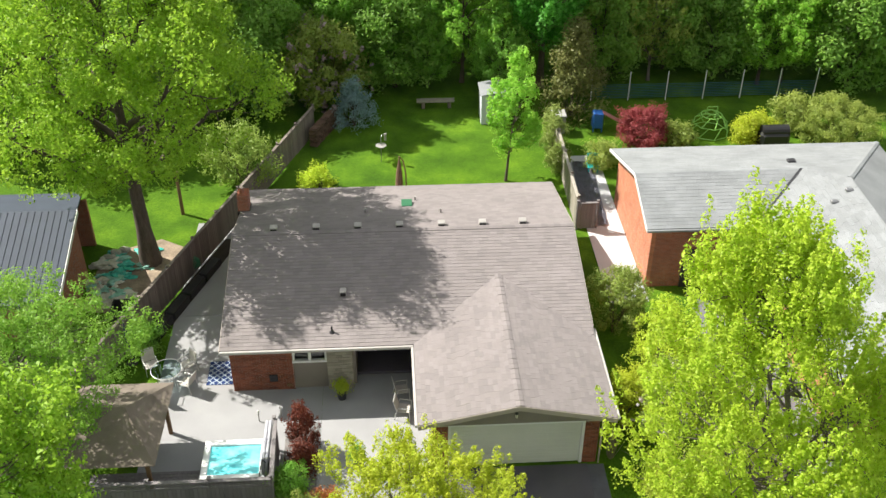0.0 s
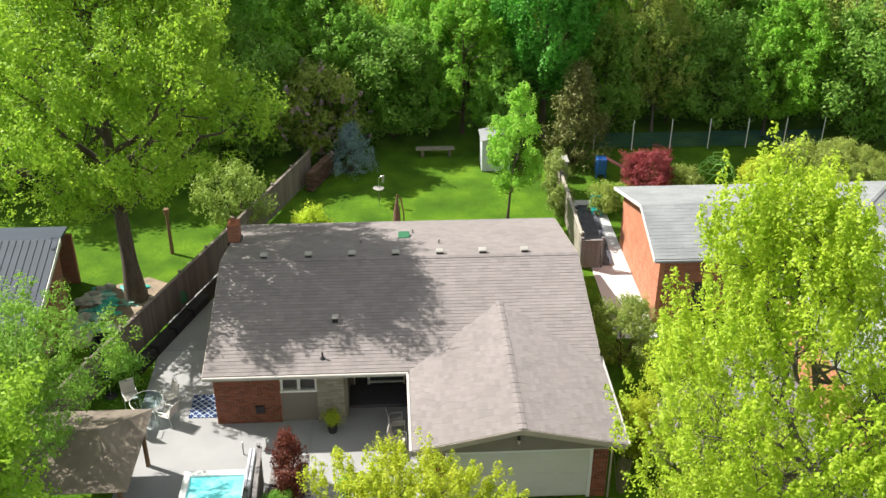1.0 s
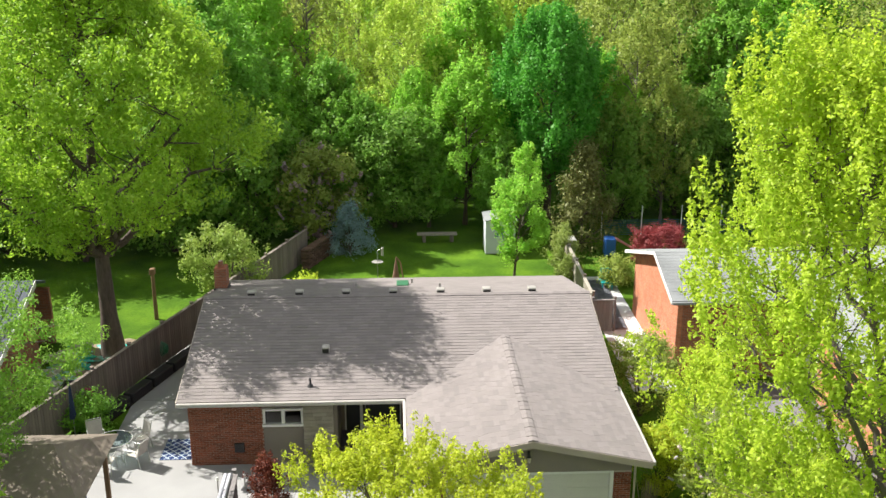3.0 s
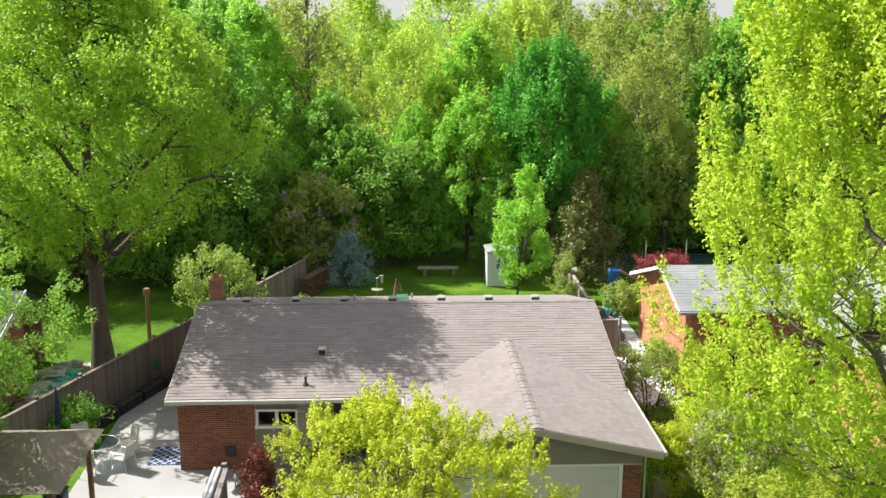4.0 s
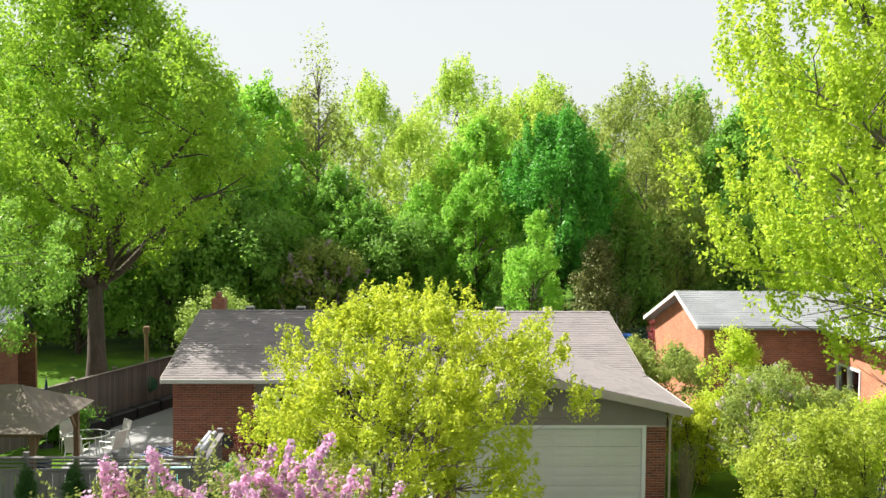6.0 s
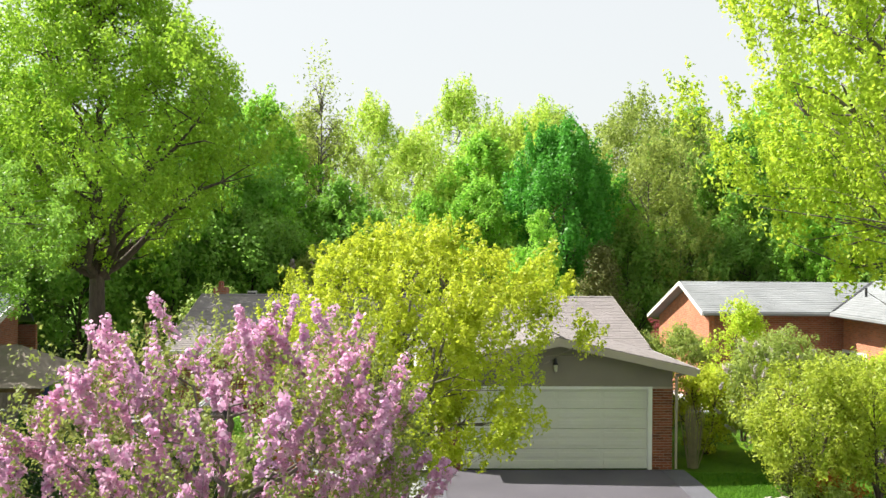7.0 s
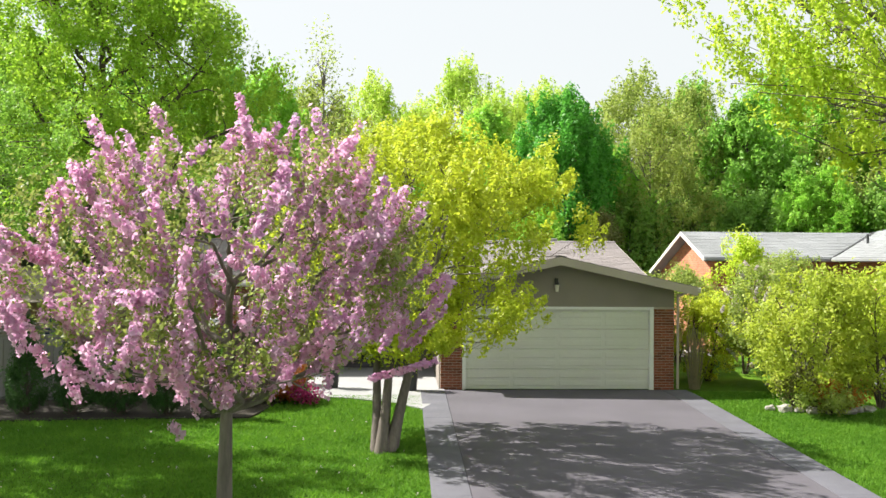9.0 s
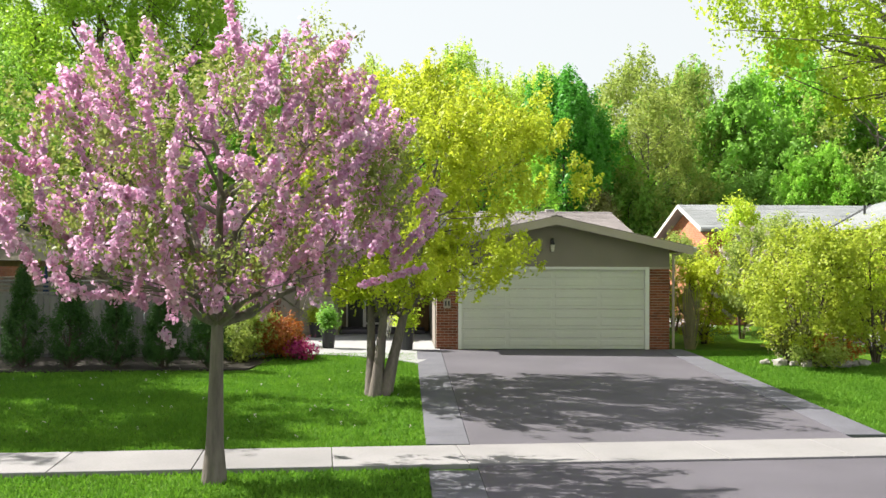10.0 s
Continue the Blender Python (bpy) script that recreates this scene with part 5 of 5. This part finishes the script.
for i in range(90):
    k, row = i % 15, i // 15
    x, y = -4.75 + 0.38 * 0.25 + 0.09 * k, 51.2 + 0.235 * k * 0.9
    r = rngk.uniform(0.06, 0.1)
    part("log", rod(bmesh.new(), (x, y, 0.1 + row * 0.19), (x + 0.42, y - 0.16, 0.1 + row * 0.19 + rngk.uniform(-0.02, 0.02)), r, r * 0.9, 7), LOG, pile)
stand(tree("blue_spruce", "small blue-grey spruce at the end of the lawn", "spruce", 2.6, 0.05, 1.2, LEAF_BLUE, BARK, 83, "cone", 110, 80, 0.13, 0.06, 0.3, 1.0, hollow=0.4, narrow=0.3), -2.2, 53.6, 0)
stand(shrub("lilac_bush", "tall dark bush with pale mauve buds", 5.0, 2.1, LEAF_OLIVE, 84, "round", 120, 90, 0.2, 0.5, 0.55, extra=(leafy("mauve_bud", (0.35, 0.22, 0.24), (0.5, 0.36, 0.38), (0.62, 0.5, 0.5), 0.4), "pale mauve buds", 1.5, 0.1, "blossom", 0.6)), -4.0, 55.6, 0)
stand(shrub("garden_bush", "pale green bush leaning over the fence", 3.3, 1.7, leafy("pale_leaf", (0.24, 0.34, 0.06), (0.37, 0.48, 0.09), (0.5, 0.6, 0.15), 0.5), 85, "round", 90, 80, 0.14, 0.3, 0.4), -7.9, 47.0, 0)
bench = thing("log_bench", "low grey timber bench at the wood's edge", "bench", (2.7, 55.6, 0))
part("seat", B(1.6, 55.4, 0.42, 3.9, 55.85, 0.52, 0.02), FENCE_PALE, bench)
for x in (1.9, 3.5):
    part("leg", B(x, 55.45, 0, x + 0.2, 55.8, 0.42, 0.02), FENCE, bench)
stand(tree("spruce_tree", "brownish-green spruce behind the storage cabinet", "spruce", 5.6, 0.3, 1.9, LEAF_PINE, BARK, 86, "cone", 140, 70, 0.2, 0.1, 0.45, 0.8, hollow=0.35, narrow=0.3), 10.9, 54.2, 0)

# ---- the neighbours' garden ----
stand(shrub("red_maple_shrub", "rounded red Japanese maple on the lawn", 2.25, 1.15, LEAF_RED, 87, "round", 130, 170, 0.085, 0.2, 0.3), 14.3, 50.0, 0)
for x, y, r, s in ((11.5, 48.2, 0.8, 88), (16.3, 50.0, 0.8, 89), (21.0, 50.6, 0.9, 90), (20.2, 50.2, 0.7, 91)):
    stand(shrub("round_shrub", "clipped rounded yellow-green shrub on the lawn", r * 1.5, r, LEAF_OLIVE if s < 90 else LEAF_YELLOW, s, "round", 60, 80, 0.12, 0.05, 0.22), x, y, 0)
stand(shrub("hedge_bush", "large dome-shaped yellow-green hedge bush", 2.0, 2.3, LEAF_OLIVE, 92, "round", 220, 130, 0.1, 0.1, 0.3), 25.6, 50.3, 0)
stand(shrub("hedge_bush", "tall green bush behind the hedge", 1.7, 0.9, LEAF_OLIVE, 93, "round", 70, 90, 0.13, 0.1, 0.3), 23.5, 52.0, 0)
dome = thing("climbing_dome", "lime-green metal geodesic climbing dome on the lawn", "climbing frame", (18.7, 51.8, 0))
LIME_METAL = surface("lime_enamel", (0.3, 0.62, 0.12), 0.4, big=3, fine=30, vary=0.15, bump=0.05)
rings = [(1.15, 0.0, 8), (1.0, 0.6, 8), (0.62, 1.1, 8), (0.3, 1.25, 8)]
pt = lambda r, z, k, n: (18.7 + r * math.cos(2 * math.pi * k / n), 51.8 + r * math.sin(2 * math.pi * k / n), z)
for i, (r, z, n) in enumerate(rings):
    for k in range(n):
        part("bar", rod(bmesh.new(), pt(r, z, k, n), pt(r, z, k + 1, n), 0.03, 0.03, 5), LIME_METAL, dome)
        if i < 3:
            r2, z2, _ = rings[i + 1]
            part("strut", rod(bmesh.new(), pt(r, z, k, n), pt(r2, z2, k + 0.5, n), 0.03, 0.03, 5), LIME_METAL, dome)
part("handle_bar", tube(bmesh.new(), [(18.4, 51.8, 1.25), (18.4, 51.8, 1.6), (19.0, 51.8, 1.6), (19.0, 51.8, 1.25)], 0.03), LIME_METAL, dome)
grill = thing("barbecue", "barbecue under a black weather cover", "barbecue", (21.9, 49.6, 0))
bm = B(20.9, 49.2, 0.0, 22.6, 50.1, 1.15, 0.18)
part("cover", bm, BLACK, grill)
part("lid", rod(bmesh.new(), (21.0, 49.65, 1.12), (22.5, 49.65, 1.12), 0.35, 0.35, 14), BLACK, grill)
slide = thing("play_slide", "blue and red plastic garden slide", "slide", (12.3, 52.2, 0))
BLUE_P = surface("blue_plastic", (0.03, 0.14, 0.5), 0.4)
part("tower", B(11.8, 52.0, 0.2, 12.4, 52.6, 1.2, 0.06), BLUE_P, slide)
bm = B(-0.22, 0, -0.05, 0.22, 1.9, 0.03, 0.02)
bmesh.ops.transform(bm, verts=bm.verts, matrix=pose(12.4, 52.3, 1.15, -30, 0, -90))
part("chute", bm, surface("faded_red_plastic", (0.55, 0.22, 0.22), 0.4), slide, "faded red chute")
for x in (11.85, 12.35):
    part("leg", rod(bmesh.new(), (x, 52.05, 0), (x, 52.05, 0.3), 0.04), BLUE_P, slide)
net = thing("net_fence", "dark blue garden netting on thin white posts", "fence", (19, 56.0, 0))
for i in range(7):
    x = 12.4 + i * 2.35
    part("post", rod(bmesh.new(), (x, 56.0, -0.05), (x, 56.0, 1.9), 0.035), WHITE, net)
NET = surface("blue_netting", (0.02, 0.10, 0.16), 0.8)
for j in range(9):
    part("cord", rod(bmesh.new(), (12.4, 56.05, 0.15 + j * 0.11), (26.5, 56.05, 0.15 + j * 0.11), 0.018, 0.018, 4), NET, net)

# ---- the neighbour's house ----
nb = thing("neighbour_house", "orange brick bungalow with a pale grey shingle roof", "house", (17.5, 39, 0))
NR_Y, NR_Z, NB_Y, NB_Z, NF_Y, NF_Z, NX0 = 39.74, 4.62, 44.84, 3.0, 36.6, 3.6, 11.2
WX, VX, WRX, WRZ, WY0, WX2, HIP_Y = 16.0, 19.04, 20.6, 5.17, 26.5, 25.2, 38.03


def pitch(points):
    return poly(bmesh.new(), points, (0, 0, -0.15))


nroof = part("roof", pitch([(NX0, NF_Y, NF_Z), (WX, NF_Y, NF_Z), (VX, NR_Y, NR_Z), (NX0, NR_Y, NR_Z)]), SHINGLE_GREY, nb, "pale grey shingle roof")
part("roof_back", pitch([(NX0, NR_Y, NR_Z), (VX, NR_Y, NR_Z), (WRX, HIP_Y, WRZ), (WX2, NB_Y, NB_Z), (NX0, NB_Y, NB_Z)]), SHINGLE_GREY, nb)
part("wing_roof", pitch([(WX, WY0, NF_Z), (WRX, WY0, WRZ), (WRX, HIP_Y, WRZ), (VX, NR_Y, NR_Z), (WX, NF_Y, NF_Z)]), SHINGLE_GREY, nb)
part("wing_roof", pitch([(WRX, WY0, WRZ), (WX2, WY0, NB_Z), (WX2, NB_Y, NB_Z), (WRX, HIP_Y, WRZ)]), SHINGLE_GREY, nb)
wz = lambda x: NF_Z + (x - WX) * (WRZ - NF_Z) / (WRX - WX)
mz = lambda y: NF_Z + (y - NF_Y) * (NR_Z - NF_Z) / (NR_Y - NF_Y)
bz = lambda y: NR_Z + (y - NR_Y) * (NB_Z - NR_Z) / (NB_Y - NR_Y)
PALE = dict(material=SHINGLE_GREY, expose=0.2, tab=0.5, thick=0.012)
shingles(nroof, (NX0, NF_Y, NF_Z), (1, 0, 0), (0, NR_Y - NF_Y, NR_Z - NF_Z), VX - NX0, math.hypot(NR_Y - NF_Y, NR_Z - NF_Z), lambda p: p[0] < WX or p[2] > wz(p[0]), 11, **PALE)
shingles(nroof, (NX0, NB_Y, NB_Z), (1, 0, 0), (0, NR_Y - NB_Y, NR_Z - NB_Z), WX2 - NX0, math.hypot(NB_Y - NR_Y, NR_Z - NB_Z), lambda p: p[0] < WX2 - 0.1 - (NB_Y - p[1]) * (WX2 - WRX) / (NB_Y - HIP_Y), 12, **PALE)
shingles(nroof, (WX, WY0, NF_Z), (0, 1, 0), (WRX - WX, 0, WRZ - NF_Z), NR_Y - WY0, math.hypot(WRX - WX, WRZ - NF_Z), lambda p: p[1] < NF_Y or p[2] > max(mz(p[1]) if p[1] < NR_Y else 9, 0) and p[2] < bz(p[1]), 13, **PALE)
part("valley_flashing", poly(bmesh.new(), [(WX + 0.02, NF_Y, NF_Z + 0.03), (WX + 0.13, NF_Y, NF_Z + 0.06), (VX + 0.08, NR_Y - 0.04, NR_Z + 0.03), (VX - 0.06, NR_Y, NR_Z + 0.02)], (0, 0, 0.025)), DARK, nb, "dark metal valley flashing")
cap_row(nb, (WX2, NB_Y, NB_Z), (WRX, HIP_Y, WRZ), 0.14, 0.05, 26, SHINGLE_GREY)
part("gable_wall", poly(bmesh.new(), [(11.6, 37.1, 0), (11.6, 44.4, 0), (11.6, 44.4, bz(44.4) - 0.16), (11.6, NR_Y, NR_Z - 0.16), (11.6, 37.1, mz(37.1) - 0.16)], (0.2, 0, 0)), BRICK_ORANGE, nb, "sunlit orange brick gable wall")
# shade put into the colour: darker red than the house's other walls
part("front_wall", B(11.8, 37.1, 0, 16.7, 37.3, 3.5), BRICK_JOIN, nb, "front wall in darker red brickwork for its shade")
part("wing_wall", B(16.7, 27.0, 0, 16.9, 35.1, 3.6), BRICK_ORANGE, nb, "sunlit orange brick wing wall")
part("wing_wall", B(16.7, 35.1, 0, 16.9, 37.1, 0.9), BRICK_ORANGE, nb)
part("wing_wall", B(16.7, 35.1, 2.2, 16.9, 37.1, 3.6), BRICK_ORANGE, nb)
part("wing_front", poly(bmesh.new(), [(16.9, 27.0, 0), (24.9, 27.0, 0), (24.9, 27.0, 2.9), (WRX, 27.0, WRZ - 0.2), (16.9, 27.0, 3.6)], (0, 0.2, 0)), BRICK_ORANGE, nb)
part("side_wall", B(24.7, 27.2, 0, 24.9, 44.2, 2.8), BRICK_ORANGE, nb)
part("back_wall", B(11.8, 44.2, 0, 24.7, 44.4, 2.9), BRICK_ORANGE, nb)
for (ya, za), (yb, zb) in (((NF_Y, NF_Z), (NR_Y, NR_Z)), ((NR_Y, NR_Z), (NB_Y, NB_Z))):
    part("bargeboard", poly(bmesh.new(), [(NX0 - 0.03, ya, za - 0.15), (NX0 - 0.03, yb, zb - 0.15), (NX0 - 0.03, yb, zb), (NX0 - 0.03, ya, za)], (0.027, 0, 0)), WHITE, nb, "white bargeboard")
part("gutter", B(WX - 0.11, WY0, NF_Z - 0.14, WX - 0.004, NF_Y - 0.12, NF_Z - 0.02, 0.02), SHINGLE_GREY, nb)
part("gutter", B(NX0, NF_Y - 0.11, NF_Z - 0.14, WX - 0.12, NF_Y - 0.004, NF_Z - 0.02, 0.02), SHINGLE_GREY, nb)
nw = part("window", B(16.76, 35.19, 0.9, 16.82, 37.01, 2.1), GLASS, nb, "white-framed window in the wing")
for y in (35.1, 36.05, 37.01):
    part("frame", B(16.66, y, 0.9, 16.86, y + 0.09, 2.1), WHITE, nw)
part("frame", B(16.66, 35.1, 2.1, 16.86, 37.1, 2.199), WHITE, nw)
part("sill", B(16.62, 35.1, 0.82, 16.86, 37.1, 0.899), WHITE, nw)
nd = part("door", B(13.2, 37.02, 0, 14.1, 37.1, 2.1), DARK, nb, "dark front door in the recess")
part("handle", rod(bmesh.new(), (13.3, 37.0, 1.0), (13.3, 37.0, 1.15), 0.015), METAL, nd)
for x, y in ((19.4, 36.6), (20.2, 37.1)):
    part("roof_vent", B(x - 0.17, y - 0.1, wz(x) - 0.03, x + 0.17, y + 0.1, wz(x) + 0.12, 0.03), METAL, nroof)
part("roof_vent", B(18.9, 40.9, bz(41.0) - 0.02, 19.3, 41.2, bz(41.0) + 0.12, 0.03), DARK, nroof)
part("vent_pipe", rod(bmesh.new(), (17.6, 37.2, wz(17.6)), (17.6, 37.2, wz(17.6) + 0.35), 0.05), DARK, nroof)
setting("neighbour_path", sheet(9.75, 36.0, 11.58, 49.3, 0.7, 1.0, 0.02), SUNLIT_CONCRETE, "side path by the brick wall, sunlight put into its pale concrete", "path")
setting("neighbour_driveway", sheet(13.4, 8.0, 17.0, 36.5, 1.2, 1.5, 0.015), DRIVE_GREY, "pale grey driveway of the neighbouring house", "driveway")
tarp = thing("ground_tarp", "grey-blue tarp spread over the side path", "tarp", (10.4, 44.2, 0.05))
bm = bmesh.new()
gt = [[bm.verts.new((9.75 + 1.1 * i / 16 + 0.25 * j / 30, 42.2 + 6.3 * j / 30, 0.07 + 0.05 * noise.noise(Vector((i * 0.5, j * 0.45, 3))) + 0.05)) for i in range(17)] for j in range(31)]
for j in range(30):
    for i in range(16):
        bm.faces.new((gt[j][i], gt[j][i + 1], gt[j + 1][i + 1], gt[j + 1][i]))
bmesh.ops.solidify(bm, geom=bm.faces[:], thickness=0.015)
part("sheet", bm, surface("dark_tarp", (0.27, 0.28, 0.34), 0.5, big=2, fine=15, vary=0.4, bump=0.5), tarp)
chair_t = thing("garden_chair", "bright turquoise plastic garden chair", "chair", (11.0, 47.6, 0.0))
TURQ = surface("turquoise_plastic", (0.02, 0.45, 0.48), 0.4)
part("seat", B(10.7, 47.3, 0.35, 11.3, 47.9, 0.42, 0.02), TURQ, chair_t)
part("backrest", B(10.7, 47.86, 0.42, 11.3, 47.92, 1.0, 0.02), TURQ, chair_t)
for x in (10.73, 11.21):
    for y in (47.33, 47.82):
        part("leg", B(x, y, 0, x + 0.06, y + 0.06, 0.35), TURQ, chair_t)

# ---- the house beyond the fence ----
lf = thing("left_house", "red brick outbuilding with a blue-grey ribbed metal roof", "house", (-18, 37, 0))
part("end_wall", poly(bmesh.new(), [(-14.5, 34.6, 0), (-14.5, 39.2, 0), (-14.5, 39.2, 3.75), (-14.5, 38.8, 3.85), (-14.5, 34.6, 2.45)], (-0.25, 0, 0)), BRICK_JOIN, lf, "red brick end wall")
part("front_wall", B(-26, 34.6, 0, -14.75, 34.8, 2.4), BRICK_JOIN, lf)
part("back_wall", B(-26, 41.8, 0, -14.75, 42.0, 2.6), BRICK_JOIN, lf)
lroof = part("roof", slab((-26, 34.1, 2.4), (-14.2, 34.1, 2.4), (-14.2, 38.9, 4.0), (-26, 38.9, 4.0), 0.12), BLUE_GREY_ROOF, lf, "ribbed blue-grey metal roof")
part("roof_back", slab((-26, 38.9, 4.0), (-14.2, 38.9, 4.0), (-15.0, 42.3, 2.8), (-26, 42.3, 2.8), 0.12), BLUE_GREY_ROOF, lf)
for i in range(40):
    x = -25.9 + i * 0.298
    part("rib", poly(bmesh.new(), [(x, 34.1, 2.4), (x + 0.05, 34.1, 2.4), (x + 0.05, 38.85, 3.985), (x, 38.85, 3.985)], (0, 0, 0.025)), BLUE_GREY_ROOF, lroof)
part("bargeboard", poly(bmesh.new(), [(-14.19, 34.1, 2.2), (-14.19, 38.9, 3.8), (-14.19, 38.9, 4.04), (-14.19, 34.1, 2.44)], (0.03, 0, 0)), WHITE, lf)

# clutter and bare earth under the maple
bm = bmesh.new()
poly(bm, [(-14.3, 36.6, 0.0), (-11.6, 36.2, 0.0), (-10.4, 38.6, 0.0), (-10.3, 41.4, 0.0), (-11.6, 42.2, 0.0), (-14.2, 41.0, 0.0)], (0, 0, 0.02))
setting("bare_earth", bm, surface("dry_earth", (0.42, 0.33, 0.24), 1.0, big=1.5, fine=15, vary=0.45, bump=1.0), "dry bare earth under the maple", "earth")
TEAL = surface("teal_tarp", (0.06, 0.55, 0.46), 0.5, big=3, fine=12, vary=0.4, bump=0.6)
SACK = surface("pale_sack", (0.75, 0.72, 0.64), 0.8, big=3, fine=14, vary=0.4, bump=0.5)
MINT = surface("mint_sheet", (0.35, 0.68, 0.58), 0.6, big=3, fine=14, vary=0.4, bump=0.5)
rngc = random.Random(12)
for i in range(30):
    m, nm, lab, cat = ((TEAL, "tarp_heap", "crumpled teal tarp on the bare earth", "tarp"), (SACK, "sack", "pale plastic sack on the bare earth", "sack"),
                       (MINT, "plastic_sheet", "crumpled mint plastic sheet on the bare earth", "sheet"), (WOOD, "timber_offcut", "brown timber offcut on the bare earth", "timber"))[i % 4]
    x, y, r = rngc.uniform(-13.9, -12.0), rngc.uniform(37.2, 41.2), rngc.uniform(0.18, 0.42)
    p = thing(nm, lab, cat, (x, y, 0.02), "clutter under the maple")
    if m is WOOD:
        bm = B(-r * 1.6, -0.06, 0.0, r * 1.6, 0.06, 0.08, 0.008)
        bmesh.ops.transform(bm, verts=bm.verts, matrix=pose(x, y, 0.02, 0, rngc.uniform(-3, 0), rngc.uniform(0, 180)))
        part("plank", bm, m, p)
    else:
        part("sheet", blob(bmesh.new(), (x, y, 0.06), r, i + 20, (1.3, 0.9, 0.4), 1.6, 3), m, p)
for i, (x, y) in enumerate(((-13.6, 41.0), (-13.2, 41.2), (-13.8, 40.6))):
    p = thing("stone_block", "grey stone lying on the bare earth", "stone", (x, y, 0))
    part("stone", blob(bmesh.new(), (x, y, 0.12), 0.25, i + 40, (1.2, 0.8, 0.7), 0.5), ROCK, p)
boxb = thing("compost_bin", "dark timber compost bin by the fence", "bin", (-12.0, 36.4, 0))
part("front", B(-12.7, 35.6, 0, -11.5, 35.65, 0.7), DARK, boxb)
part("back", B(-12.7, 36.5, 0, -11.5, 36.55, 0.7), DARK, boxb)
part("side", B(-12.7, 35.66, 0, -12.65, 36.49, 0.7), DARK, boxb)
part("side", B(-11.55, 35.66, 0, -11.5, 36.49, 0.7), DARK, boxb)
pole = thing("bird_pole", "tall bird feeder pole on the neighbour's lawn", "bird feeder", (-10.9, 44.5, 0))
part("pole", rod(bmesh.new(), (-10.9, 44.5, -0.05), (-10.9, 44.5, 2.2), 0.1, 0.08), WOOD, pole)
part("house", B(-11.03, 44.37, 2.2, -10.77, 44.63, 2.5, 0.03), WOOD, pole)
shade = shrub("understorey_bush", "shaded dark green bush by the fence", 2.2, 1.0, LEAF_DARK, 95, "round", 70, 80, 0.14, 0.05, 0.3)
stand(shade, -14.6, 33.2, 0)
stand(shrub("garden_bush", "dark green bush beside the patio table", 1.1, 0.7, LEAF_GREEN, 96, "round", 60, 80, 0.1, 0.05, 0.25), -11.0, 33.9, 0)

# ---- grass blades on the front lawn ----
rngg = np.random.default_rng(77)


def turf(name, label, boxes, n, h):
    pts = []
    for (x0, y0, x1, y1) in boxes:
        k = int(n * (x1 - x0) * (y1 - y0))
        pts.append(np.stack([rngg.uniform(x0, x1, k), rngg.uniform(y0, y1, k)], 1))
    p = np.concatenate(pts)
    p = p[~((p[:, 1] > 12.66 + 0.08 * p[:, 0]) & (p[:, 1] < 14.12 + 0.08 * p[:, 0]))]
    z = -0.32 * np.clip((25.0 - p[:, 1]) / 11.0, 0, 1) - 0.02
    m = len(p)
    a = rngg.uniform(0, 2 * np.pi, m)
    s = np.stack([np.cos(a), np.sin(a), np.zeros(m)], 1) * 0.016
    b = np.column_stack([p, z])
    tip = b + np.column_stack([rngg.normal(size=(m, 2)) * 0.03, h * rngg.uniform(0.5, 1.4, m)])
    v = np.stack([b - s, b + s, tip], 1).reshape(-1, 3)
    ob = new(name, from_arrays(name, v, np.arange(3 * m).reshape(m, 3), BLADE))
    return tagged(ob, label, "grass", "", "stuff")


turf("grass", "short mown grass blades of the front lawn", [(-9.5, 14.0, 0.6, 22.0), (-3.0, 22.0, 0.6, 25.2), (-6.5, 9.5, 0.6, 14.5), (7.65, 12.0, 11.5, 26.0)], 1100, 0.055)
rngd = np.random.default_rng(5)
pts = np.column_stack([rngd.uniform(-8, 0.4, 70), rngd.uniform(14.3, 22, 70)])
c = np.column_stack([pts, -0.32 * np.clip((25.0 - pts[:, 1]) / 11.0, 0, 1) + 0.05])
v, f = leaves(rngd, np.repeat(c, 4, 0) + rngd.normal(size=(280, 3)) * 0.012, 0.03, np.tile([0, 0, 1.0], (280, 1)), narrow=0.9)
tagged(new("fallen_petals", from_arrays("fallen_petals", v, f, WHITE_BLOSSOM)), "pale petals scattered on the front lawn", "petals", "", "stuff")

# ---- bricks of the front walls ----
rb = random.Random(21)
brick_field(front_backing, -6.78, -4.27, 0.01, 2.7, 31.02, BRICK, rb)
brick_field(pier_r, 6.8, 7.34, 0.01, 2.2, 26.4, BRICK, rb)
brick_field(pier_l, 1.15, 1.72, 0.01, 2.2, 26.4, BRICK, rb)
STONE_PIECE = surface("ledge_stone", (0.47, 0.43, 0.36), 0.9, big=2, fine=30, vary=0.25, bump=0.5, each="object", each_vary=0.3)
ledge_stones(stone_backing, -2.9, -1.87, 0.01, 2.7, 30.96, STONE_PIECE, rb)
